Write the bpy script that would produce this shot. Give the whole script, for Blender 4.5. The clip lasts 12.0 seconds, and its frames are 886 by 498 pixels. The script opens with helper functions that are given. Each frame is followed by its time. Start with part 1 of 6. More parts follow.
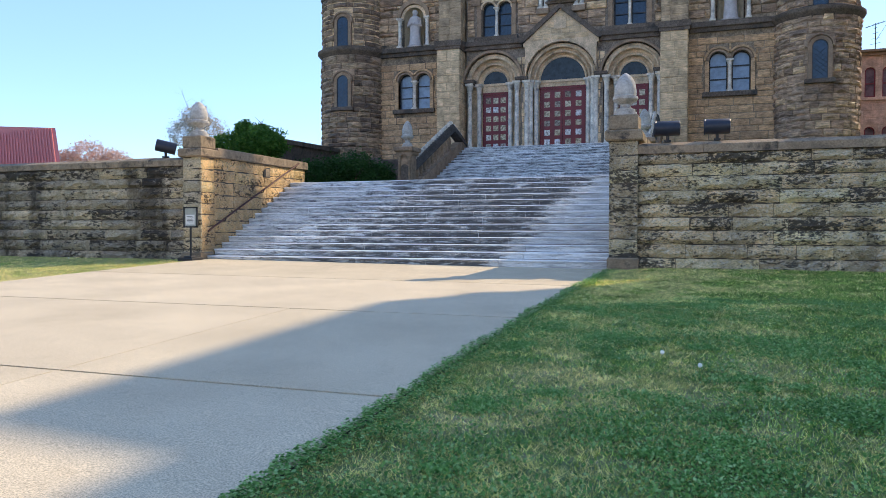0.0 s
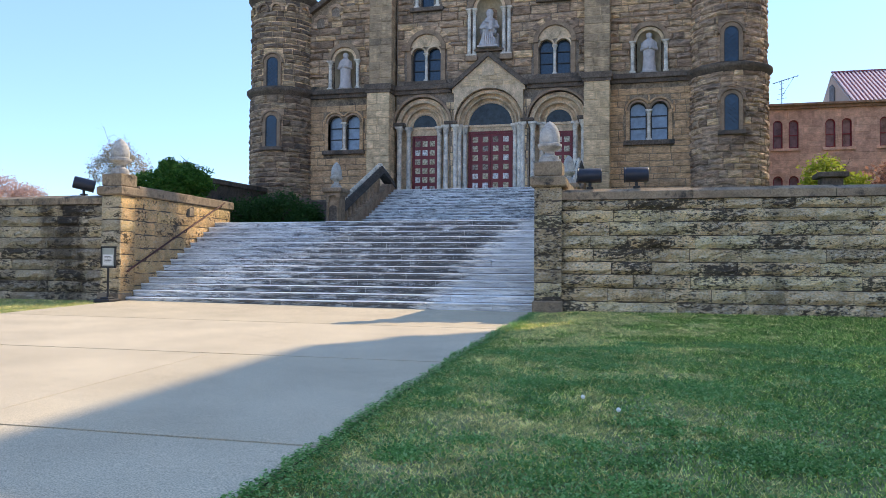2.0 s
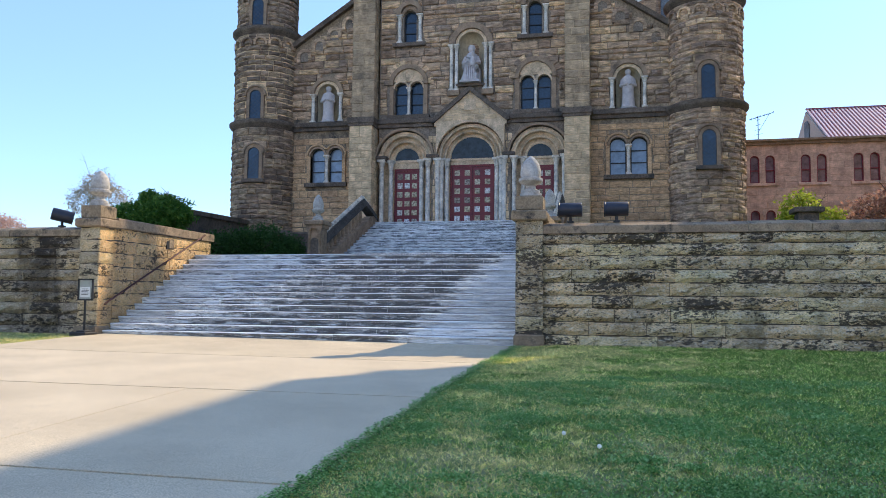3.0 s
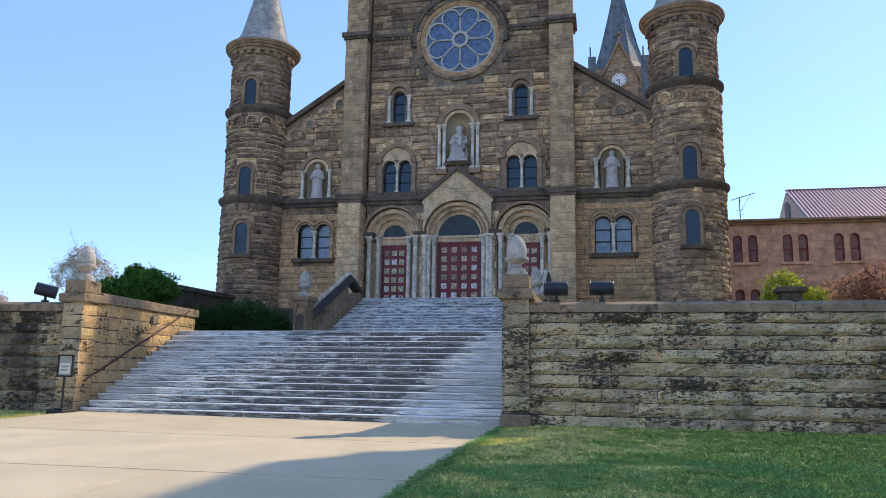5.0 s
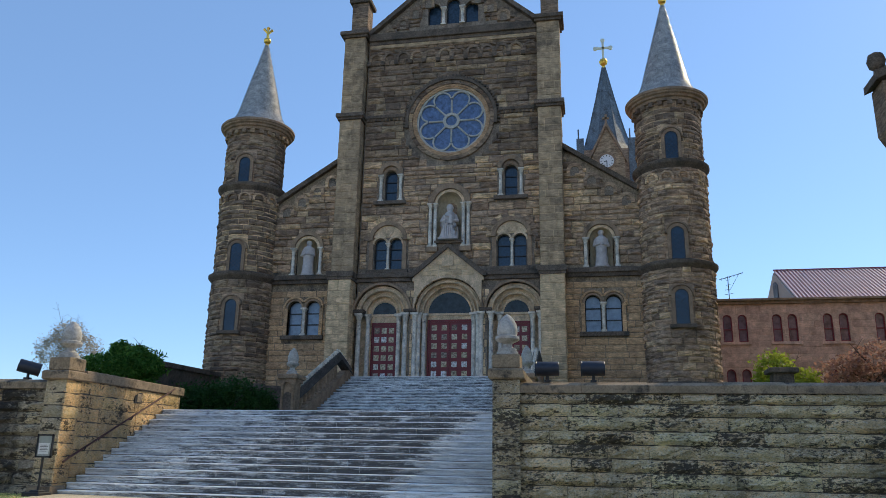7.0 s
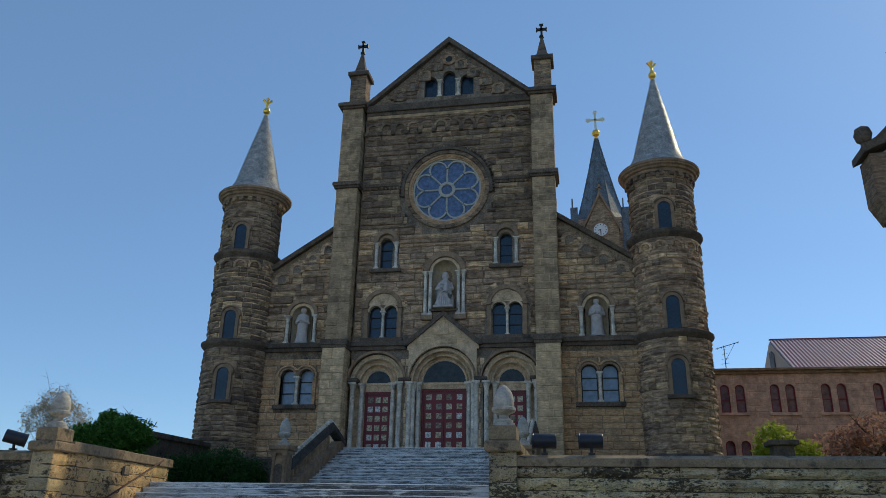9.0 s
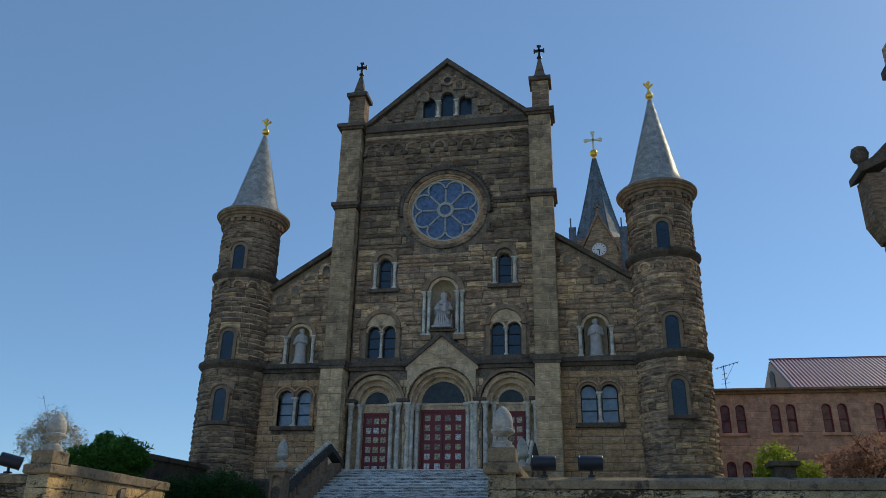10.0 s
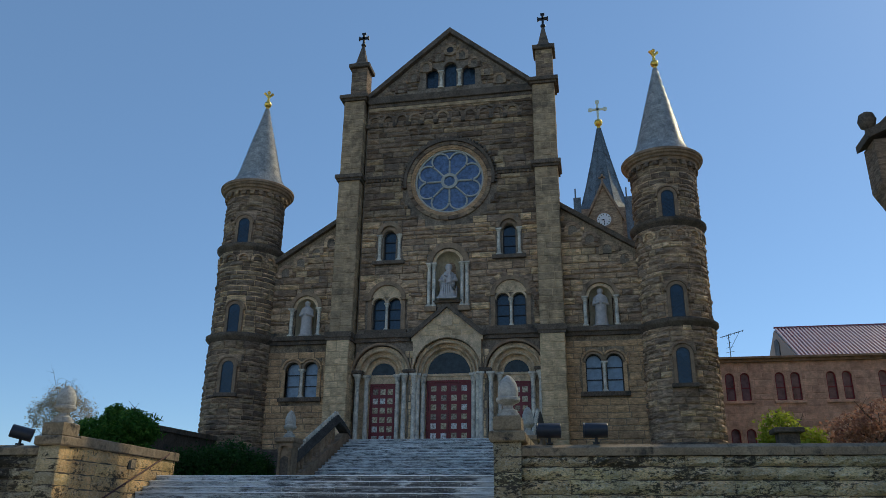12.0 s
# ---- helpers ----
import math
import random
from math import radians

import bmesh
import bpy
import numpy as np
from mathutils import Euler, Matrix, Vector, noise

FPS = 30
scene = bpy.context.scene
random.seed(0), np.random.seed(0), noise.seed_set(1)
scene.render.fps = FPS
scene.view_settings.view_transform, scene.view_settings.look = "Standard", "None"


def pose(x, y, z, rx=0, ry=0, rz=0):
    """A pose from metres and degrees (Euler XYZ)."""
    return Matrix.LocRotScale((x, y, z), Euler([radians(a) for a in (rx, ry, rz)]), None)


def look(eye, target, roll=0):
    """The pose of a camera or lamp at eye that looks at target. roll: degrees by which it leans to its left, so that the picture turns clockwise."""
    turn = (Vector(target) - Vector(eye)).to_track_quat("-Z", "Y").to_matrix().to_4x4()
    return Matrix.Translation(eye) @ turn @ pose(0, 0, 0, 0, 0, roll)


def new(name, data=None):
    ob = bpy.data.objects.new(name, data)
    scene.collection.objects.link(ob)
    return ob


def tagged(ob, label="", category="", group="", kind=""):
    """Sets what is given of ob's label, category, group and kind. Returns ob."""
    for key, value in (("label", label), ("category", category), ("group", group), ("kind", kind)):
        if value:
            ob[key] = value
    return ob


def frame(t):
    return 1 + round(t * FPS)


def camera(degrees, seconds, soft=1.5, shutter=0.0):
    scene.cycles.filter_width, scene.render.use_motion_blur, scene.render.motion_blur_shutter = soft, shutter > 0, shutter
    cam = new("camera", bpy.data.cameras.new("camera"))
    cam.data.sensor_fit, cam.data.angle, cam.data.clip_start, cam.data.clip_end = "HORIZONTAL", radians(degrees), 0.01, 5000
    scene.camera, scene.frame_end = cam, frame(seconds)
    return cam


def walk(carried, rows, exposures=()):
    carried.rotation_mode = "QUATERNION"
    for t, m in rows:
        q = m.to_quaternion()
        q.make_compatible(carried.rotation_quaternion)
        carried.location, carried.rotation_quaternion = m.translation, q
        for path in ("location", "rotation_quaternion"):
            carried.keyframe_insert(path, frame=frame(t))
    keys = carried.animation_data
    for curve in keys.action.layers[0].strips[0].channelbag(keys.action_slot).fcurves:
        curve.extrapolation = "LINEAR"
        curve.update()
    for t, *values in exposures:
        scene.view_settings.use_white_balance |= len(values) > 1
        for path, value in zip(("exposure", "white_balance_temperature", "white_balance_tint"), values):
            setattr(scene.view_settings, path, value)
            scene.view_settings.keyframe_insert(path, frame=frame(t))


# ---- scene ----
cam = camera(60.9, 12.0, 0.7)
# seconds, eye (x, y, z), heading to the left, tilt, lean
PATH = [
    (0, 7.483, 0.080, 0.761, 19.57, -1.63, 0.00),
    (0.5, 7.498, 0.067, 0.763, 17.95, -1.11, 0.20),
    (1, 7.511, 0.062, 0.777, 16.45, -0.43, 0.29),
    (1.5, 7.521, 0.067, 0.789, 15.25, 0.41, 0.36),
    (2, 7.531, 0.058, 0.804, 14.21, 1.49, 0.43),
    (2.5, 7.542, 0.053, 0.820, 13.43, 2.69, 0.48),
    (3, 7.542, 0.057, 0.829, 12.86, 3.95, 0.53),
    (5, 7.562, 0.009, 0.873, 11.93, 9.71, 0.86),
    (5.5, 7.561, -0.000, 0.881, 11.75, 11.28, 1.01),
    (6, 7.558, -0.006, 0.893, 11.57, 12.80, 1.15),
    (6.5, 7.555, -0.018, 0.906, 11.40, 14.23, 1.16),
    (7, 7.556, -0.020, 0.912, 11.27, 15.56, 1.12),
    (9, 7.526, -0.050, 0.951, 10.95, 20.67, 1.27),
    (9.5, 7.529, -0.040, 0.968, 10.90, 21.60, 1.25),
    (10, 7.533, -0.037, 0.977, 10.88, 22.17, 1.14),
    (10.5, 7.540, -0.044, 0.974, 10.88, 22.27, 0.94),
    (11, 7.547, -0.043, 0.969, 10.94, 21.85, 0.77),
    (11.5, 7.546, -0.019, 0.950, 11.08, 21.05, 0.73),
    (12, 7.542, -0.004, 0.942, 11.23, 20.05, 0.72),
]


def aim(x, y, z, yaw, tilt):
    a, b = radians(yaw), radians(tilt)
    return (x - math.sin(a) * math.cos(b), y + math.cos(a) * math.cos(b), z + math.sin(b))


# the exposure falls as the view turns to the sky
EXPOSURES = [(0.0, 1.06, 6300, 13), (3.0, 1.06, 6300, 13), (5.0, 0.86, 6300, 12), (7.0, 0.38, 6250, 7), (9.0, -0.08, 6200, 2), (10.5, -0.17, 6200, 1), (12.0, -0.14, 6200, 2)]
walk(cam, [(t, look((x, y, z), aim(x, y, z, yaw, tilt), lean)) for t, x, y, z, yaw, tilt, lean in PATH], EXPOSURES)

# ---- light ----
SUN_DIR = Vector((0.498, 0.604, 0.623)).normalized()
SUN_EL = math.asin(SUN_DIR.z)
SUN_AZ = math.atan2(SUN_DIR.x, SUN_DIR.y)
world = bpy.data.worlds.new("world")
scene.world = world
world.use_nodes = True
wn = world.node_tree
sky = wn.nodes.new("ShaderNodeTexSky")
sky.sky_type = "NISHITA"
sky.sun_disc = False
sky.sun_elevation = SUN_EL
sky.sun_rotation = SUN_AZ
sky.altitude = 1000
sky.air_density, sky.dust_density, sky.ozone_density = 1.0, 0.3, 4.5
# thin even haze over the whole sky
haze = wn.nodes.new("ShaderNodeMix")
haze.data_type = "RGBA"
haze.inputs[0].default_value = 0.55
haze.inputs[7].default_value = (0.78, 1.25, 2.1, 1)
wn.links.new(sky.outputs[0], haze.inputs[6])
wn.links.new(haze.outputs[2], wn.nodes["Background"].inputs[0])
wn.nodes["Background"].inputs[1].default_value = 0.21
sun_data = bpy.data.lights.new("sun", "SUN")
sun_data.energy, sun_data.angle, sun_data.color = 2.55, radians(0.53), (1.0, 0.82, 0.54)
sun = new("sun", sun_data)
sun.matrix_world = look((40, 60, 80), Vector((40, 60, 80)) - SUN_DIR)

# ---- materials ----


def nodes_of(name):
    m = bpy.data.materials.new(name)
    m.use_nodes = True
    nt = m.node_tree
    return m, nt, nt.nodes["Principled BSDF"]


def ramp(nt, fac, stops):
    r = nt.nodes.new("ShaderNodeValToRGB")
    while len(r.color_ramp.elements) < len(stops):
        r.color_ramp.elements.new(0.5)
    for e, (p, c) in zip(r.color_ramp.elements, stops):
        e.position, e.color = p, (*c, 1)
    nt.links.new(fac, r.inputs[0])
    return r.outputs[0]


def noise_tex(nt, scale, detail=4.0, rough=0.6, stretch=None, turn=None):
    geo = nt.nodes.new("ShaderNodeNewGeometry")
    vec = geo.outputs["Position"]
    if stretch or turn:
        mp = nt.nodes.new("ShaderNodeMapping")
        if stretch:
            mp.inputs["Scale"].default_value = stretch
        if turn:
            mp.inputs["Rotation"].default_value = turn
        nt.links.new(vec, mp.inputs[0])
        vec = mp.outputs[0]
    n = nt.nodes.new("ShaderNodeTexNoise")
    n.inputs["Scale"].default_value, n.inputs["Detail"].default_value, n.inputs["Roughness"].default_value = scale, detail, rough
    nt.links.new(vec, n.inputs["Vector"])
    return n.outputs["Fac"]


def mixed(nt, kind, fac, a, b):
    n = nt.nodes.new("ShaderNodeMix")
    n.data_type, n.blend_type = "RGBA", kind
    for sock, v in ((n.inputs[0], fac), (n.inputs[6], a), (n.inputs[7], b)):
        if hasattr(v, "node"):
            nt.links.new(v, sock)
        elif isinstance(v, tuple):
            sock.default_value = (*v, 1)
        else:
            sock.default_value = v
    return n.outputs[2]


def sums(nt, op, a, b):
    n = nt.nodes.new("ShaderNodeMath")
    n.operation = op
    for sock, v in ((n.inputs[0], a), (n.inputs[1], b)):
        if hasattr(v, "node"):
            nt.links.new(v, sock)
        else:
            sock.default_value = v
    return n.outputs[0]


def bumped(nt, bsdf, height, strength, distance):
    b = nt.nodes.new("ShaderNodeBump")
    b.inputs["Strength"].default_value, b.inputs["Distance"].default_value = strength, distance
    nt.links.new(height, b.inputs["Height"])
    nt.links.new(b.outputs[0], bsdf.inputs["Normal"])


def stone(name, tones, stain=(0.05, 0.045, 0.04), stain_at=(0.52, 0.68), stain_scale=1.1, grain=14.0, rough=0.9, bump=0.5, depth=0.02, spread=1.0, streak=None, speckle=0.0, grit=0.8, beds=None):
    """Weathered stone: a tone for each block, mottling, and dark lichen and soot in patches."""
    m, nt, bsdf = nodes_of(name)
    pick = sums(nt, "FRACT", sums(nt, "ADD", nt.nodes.new("ShaderNodeObjectInfo").outputs["Random"], nt.nodes.new("ShaderNodeNewGeometry").outputs["Random Per Island"]), 0.0)
    step = 1.0 / (len(tones) - 1)
    base = ramp(nt, pick, [(i * step, c) for i, c in enumerate(tones)])
    big = noise_tex(nt, 2.3, 5, 0.65)
    base = mixed(nt, "MULTIPLY", spread, base, ramp(nt, big, [(0.3, (0.62, 0.6, 0.58)), (0.7, (1.25, 1.22, 1.18))]))
    fine = noise_tex(nt, grain, 6, 0.7, beds)
    base = mixed(nt, "MULTIPLY", grit, base, ramp(nt, fine, [(0.31, (0.36, 0.34, 0.32)), (0.62, (1.3, 1.29, 1.27))]))
    patch = noise_tex(nt, stain_scale, 7, 0.72, streak)
    if speckle:
        patch = sums(nt, "ADD", patch, sums(nt, "MULTIPLY", sums(nt, "SUBTRACT", noise_tex(nt, speckle, 4, 0.6, streak), 0.5), 0.4))
    mask = ramp(nt, patch, [(stain_at[0], (0, 0, 0)), (stain_at[1], (1, 1, 1))])
    base = mixed(nt, "MIX", mask, base, stain)
    nt.links.new(base, bsdf.inputs["Base Color"])
    bsdf.inputs["Roughness"].default_value = rough
    bsdf.inputs["Specular IOR Level"].default_value = 0.25
    bumped(nt, bsdf, sums(nt, "ADD", fine, big), bump, depth)
    return m


def lichened(name, tones, dark=(0.05, 0.043, 0.037), pale=(0.82, 0.76, 0.62), at=0.56, size=7.0, pale_part=0.55, bump=1.0, streaks=0.5):
    """Rough wall stone with crisp dark growth in patches, pale lichen specks and a tone for each stone."""
    m, nt, bsdf = nodes_of(name)
    pick = nt.nodes.new("ShaderNodeObjectInfo").outputs["Random"]
    step = 1.0 / (len(tones) - 1)
    base = ramp(nt, pick, [(i * step, c) for i, c in enumerate(tones)])
    base = mixed(nt, "MULTIPLY", 0.9, base, ramp(nt, noise_tex(nt, 1.4, 4, 0.6), [(0.3, (0.62, 0.63, 0.64)), (0.7, (1.22, 1.2, 1.15))]))
    fine = noise_tex(nt, 40.0, 6, 0.75, (0.6, 1, 1.3))
    base = mixed(nt, "MULTIPLY", 0.9, base, ramp(nt, fine, [(0.34, (0.45, 0.44, 0.41)), (0.58, (1.35, 1.34, 1.32))]))
    specks = ramp(nt, noise_tex(nt, 17.0, 7, 0.78, (0.7, 1, 1.2)), [(0.53, (0, 0, 0)), (0.56, (1, 1, 1))])
    base = mixed(nt, "MIX", sums(nt, "MULTIPLY", specks, pale_part), base, pale)
    runs = ramp(nt, noise_tex(nt, 1.1, 4, 0.65, (1, 1, 0.14)), [(0.46, (1, 1, 1)), (0.64, (0.28, 0.28, 0.29))])
    base = mixed(nt, "MULTIPLY", streaks, base, runs)
    grow = noise_tex(nt, size, 8, 0.78, (0.55, 1, 1.25))
    grow = sums(nt, "ADD", grow, sums(nt, "MULTIPLY", sums(nt, "SUBTRACT", noise_tex(nt, 1.3, 4, 0.6, (0.6, 1, 1.6)), 0.5), 0.5))
    grow = sums(nt, "ADD", grow, ramp(nt, sums(nt, "FRACT", sums(nt, "MULTIPLY", pick, 7.3), 0.0), [(0.0, (0, 0, 0)), (0.88, (0.05, 0.05, 0.05)), (0.93, (0.1, 0.1, 0.1))]))
    base = mixed(nt, "MIX", ramp(nt, grow, [(at, (0, 0, 0)), (at + 0.03, (0.9, 0.9, 0.9))]), base, dark)
    nt.links.new(base, bsdf.inputs["Base Color"])
    bsdf.inputs["Roughness"].default_value = 0.92
    bsdf.inputs["Specular IOR Level"].default_value = 0.2
    bumped(nt, bsdf, sums(nt, "ADD", fine, sums(nt, "MULTIPLY", noise_tex(nt, 6.0, 5, 0.65), 2.0)), bump, 0.05)
    return m


def plain(name, colour, rough=0.6, metal=0.0, vary=0.25, scale=6.0, bump=0.1, spec=0.4):
    m, nt, bsdf = nodes_of(name)
    n = noise_tex(nt, scale, 5, 0.65)
    lo, hi = tuple(c * (1 - vary) for c in colour), tuple(min(1, c * (1 + vary)) for c in colour)
    nt.links.new(ramp(nt, n, [(0.3, lo), (0.7, hi)]), bsdf.inputs["Base Color"])
    bsdf.inputs["Roughness"].default_value, bsdf.inputs["Metallic"].default_value = rough, metal
    bsdf.inputs["Specular IOR Level"].default_value = spec
    if bump:
        bumped(nt, bsdf, n, bump, 0.02)
    return m


def even(tones, k):
    """The tones drawn together by the part k."""
    mid = [sum(c[i] for c in tones) / len(tones) for i in range(3)]
    return [tuple(c[i] + (mid[i] - c[i]) * k for i in range(3)) for c in tones]


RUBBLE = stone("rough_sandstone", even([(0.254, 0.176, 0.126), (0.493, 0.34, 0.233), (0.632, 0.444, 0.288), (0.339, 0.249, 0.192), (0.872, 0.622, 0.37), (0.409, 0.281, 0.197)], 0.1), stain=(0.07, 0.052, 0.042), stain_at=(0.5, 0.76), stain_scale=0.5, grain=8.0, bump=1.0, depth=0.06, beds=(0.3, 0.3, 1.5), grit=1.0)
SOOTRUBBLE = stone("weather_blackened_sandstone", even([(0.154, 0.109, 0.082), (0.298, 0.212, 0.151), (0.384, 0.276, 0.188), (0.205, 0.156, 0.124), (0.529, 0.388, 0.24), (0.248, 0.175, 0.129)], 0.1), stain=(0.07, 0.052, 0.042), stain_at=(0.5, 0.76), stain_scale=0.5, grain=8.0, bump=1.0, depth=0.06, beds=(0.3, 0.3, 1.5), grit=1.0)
ASHLAR = stone("dressed_sandstone", even([(0.575, 0.414, 0.246), (0.794, 0.587, 0.362), (0.466, 0.344, 0.218), (0.877, 0.663, 0.417), (0.629, 0.457, 0.281)], 0.35), stain=(0.12, 0.09, 0.065), stain_at=(0.55, 0.8), stain_scale=0.6, bump=0.4, grit=0.6, beds=(0.22, 0.22, 1.6))
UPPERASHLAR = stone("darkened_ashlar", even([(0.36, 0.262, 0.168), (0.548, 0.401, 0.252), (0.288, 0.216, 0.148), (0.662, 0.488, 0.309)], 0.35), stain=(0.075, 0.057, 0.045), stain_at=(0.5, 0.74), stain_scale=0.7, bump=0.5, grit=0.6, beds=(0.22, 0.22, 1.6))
LOWERSTONE = stone("tan_sandstone", even([(0.492, 0.317, 0.186), (0.628, 0.413, 0.236), (0.409, 0.267, 0.162), (0.736, 0.489, 0.274), (0.546, 0.355, 0.208)], 0.35), stain=(0.11, 0.08, 0.06), stain_at=(0.55, 0.85), stain_scale=0.7, bump=0.6, depth=0.03, beds=(0.3, 0.3, 1.6))
TRIM = stone("carved_sandstone", [(0.732, 0.561, 0.375), (0.66, 0.5, 0.338)], stain=(0.1, 0.075, 0.056), stain_at=(0.52, 0.78), stain_scale=1.3, bump=0.3, grit=0.4)
DARKBAND = stone("sooty_sandstone", [(0.132, 0.104, 0.082), (0.184, 0.144, 0.115)], bump=0.4)
BROWNTRIM = stone("brown_sandstone_trim", [(0.355, 0.251, 0.169), (0.314, 0.221, 0.15)], stain_at=(0.55, 0.8), stain_scale=0.9, bump=0.3, grit=0.4)
WALLSTONE = lichened("retaining_wall_stone", [(0.711, 0.553, 0.331), (0.849, 0.689, 0.421), (0.625, 0.49, 0.312), (0.823, 0.626, 0.361), (0.753, 0.603, 0.39), (0.849, 0.728, 0.431), (0.511, 0.4, 0.261), (0.795, 0.626, 0.39), (0.609, 0.49, 0.328)], at=0.55, size=15.0, pale_part=0.65, streaks=0.6)
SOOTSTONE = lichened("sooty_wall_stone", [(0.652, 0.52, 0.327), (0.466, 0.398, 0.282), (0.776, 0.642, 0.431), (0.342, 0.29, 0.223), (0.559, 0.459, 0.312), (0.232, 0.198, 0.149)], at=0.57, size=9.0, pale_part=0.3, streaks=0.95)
# sandstone of the west inner faces, with their warm sunlight put into the colour
SUNLITSTONE = lichened("sunlit_wall_stone", [(0.798, 0.507, 0.239), (0.855, 0.644, 0.324), (0.665, 0.436, 0.219), (0.855, 0.576, 0.276), (0.585, 0.392, 0.209)], at=0.6, size=9.0, pale_part=0.3, streaks=0.4)
MORTAR = stone("mortar", [(0.24, 0.195, 0.155), (0.29, 0.235, 0.185)], bump=0.5)
AISLEJOINT = stone("tan_mortar", [(0.3, 0.23, 0.16), (0.36, 0.28, 0.2)], bump=0.5)
COPING = stone("coping_stone", [(0.348, 0.271, 0.182), (0.28, 0.221, 0.155), (0.317, 0.243, 0.167)], stain_at=(0.52, 0.66), stain_scale=3.0, grain=26, bump=0.5, grit=0.5)
DARKCOPING = stone("blackened_coping", [(0.085, 0.075, 0.07), (0.11, 0.1, 0.09)], bump=0.4)
WALLJOINT = stone("lime_mortar", [(0.11, 0.092, 0.075), (0.15, 0.125, 0.1)], bump=0.6)
FINIAL = stone("finial_limestone", [(0.52, 0.492, 0.456), (0.47, 0.455, 0.422)], stain_at=(0.58, 0.8), stain_scale=5.0, bump=0.4, grit=0.4)
MARBLE = stone("column_marble", [(0.767, 0.706, 0.605), (0.664, 0.609, 0.528)], stain=(0.17, 0.16, 0.15), stain_at=(0.52, 0.7), stain_scale=3.5, bump=0.15, rough=0.6, grit=0.4)
STEPSTONE, nt, bsdf = nodes_of("step_stone")
tone = ramp(nt, nt.nodes.new("ShaderNodeObjectInfo").outputs["Random"], [(0.0, (0.76, 0.765, 0.74)), (0.35, (0.62, 0.625, 0.605)), (0.7, (0.86, 0.865, 0.84)), (1.0, (0.7, 0.705, 0.68))])
tone = mixed(nt, "MULTIPLY", 0.9, tone, ramp(nt, noise_tex(nt, 5.0, 9, 0.8, (0.22, 1, 2.4)), [(0.36, (0.36, 0.37, 0.38)), (0.58, (1.22, 1.22, 1.22))]))
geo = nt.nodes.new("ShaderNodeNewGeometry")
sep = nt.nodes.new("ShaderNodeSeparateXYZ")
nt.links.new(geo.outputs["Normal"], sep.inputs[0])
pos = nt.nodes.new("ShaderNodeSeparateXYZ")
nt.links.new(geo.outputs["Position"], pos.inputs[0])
# grime sits on the risers, less past a slanting edge to the east
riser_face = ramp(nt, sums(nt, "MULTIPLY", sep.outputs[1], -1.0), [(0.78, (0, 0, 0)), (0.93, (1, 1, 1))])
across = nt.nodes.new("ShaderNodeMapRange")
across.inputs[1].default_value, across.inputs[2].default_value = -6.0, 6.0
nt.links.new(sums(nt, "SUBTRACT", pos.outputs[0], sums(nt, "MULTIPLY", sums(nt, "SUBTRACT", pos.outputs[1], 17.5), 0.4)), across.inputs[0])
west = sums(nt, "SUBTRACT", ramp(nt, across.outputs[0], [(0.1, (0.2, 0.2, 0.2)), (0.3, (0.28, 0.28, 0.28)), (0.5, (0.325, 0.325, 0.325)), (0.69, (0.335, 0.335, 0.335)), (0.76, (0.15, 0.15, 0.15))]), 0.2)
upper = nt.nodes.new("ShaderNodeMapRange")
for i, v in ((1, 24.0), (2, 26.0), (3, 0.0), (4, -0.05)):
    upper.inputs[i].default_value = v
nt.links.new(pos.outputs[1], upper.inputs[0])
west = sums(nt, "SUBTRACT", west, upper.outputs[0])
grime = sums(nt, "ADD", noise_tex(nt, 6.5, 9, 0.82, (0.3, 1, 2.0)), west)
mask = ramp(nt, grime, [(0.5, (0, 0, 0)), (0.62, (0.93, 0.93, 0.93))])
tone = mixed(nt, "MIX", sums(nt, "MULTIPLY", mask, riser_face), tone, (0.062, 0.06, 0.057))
# risers toned down a little, their shade put into the colour
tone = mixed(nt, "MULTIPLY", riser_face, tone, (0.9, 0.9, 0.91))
# nosings whitened by facing: wear, and sky light painted on the upturned edge
worn_lit = ramp(nt, sums(nt, "MULTIPLY", sep.outputs[1], -1.0), [(0.3, (0.35, 0.35, 0.35)), (0.5, (1, 1, 1)), (0.85, (1, 1, 1)), (0.92, (0, 0, 0))])
tone = mixed(nt, "MIX", sums(nt, "MULTIPLY", worn_lit, ramp(nt, noise_tex(nt, 3.0, 6, 0.75, (0.5, 1, 1)), [(0.35, (0.3, 0.3, 0.3)), (0.6, (0.92, 0.92, 0.92))])), tone, (0.88, 0.87, 0.86))
nt.links.new(tone, bsdf.inputs["Base Color"])
bsdf.inputs["Roughness"].default_value = 0.85
bumped(nt, bsdf, noise_tex(nt, 16, 6, 0.7), 0.5, 0.015)

GLASS = plain("leaded_glass", (0.018, 0.038, 0.066), rough=0.12, vary=0.5, scale=9.0, bump=0.06, spec=0.5)
# pale sky reflection painted into the base colour of the glass
SKYGLASS = plain("sky_toned_glass", (0.2, 0.25, 0.32), rough=0.1, vary=0.25, scale=3.0, bump=0.04, spec=0.6)
LEAD = plain("lead_came", (0.03, 0.03, 0.032), rough=0.6)
DOORRED = plain("red_door_paint", (0.16, 0.018, 0.022), rough=0.45, vary=0.2, scale=3.0)
DOORPANE, nt, bsdf = nodes_of("door_pane")
tone = ramp(nt, nt.nodes.new("ShaderNodeObjectInfo").outputs["Random"], [(0.0, (0.75, 0.74, 0.76)), (0.22, (0.4, 0.3, 0.17)), (0.5, (0.55, 0.45, 0.3)), (0.75, (0.2, 0.13, 0.08)), (1.0, (0.62, 0.56, 0.5))])
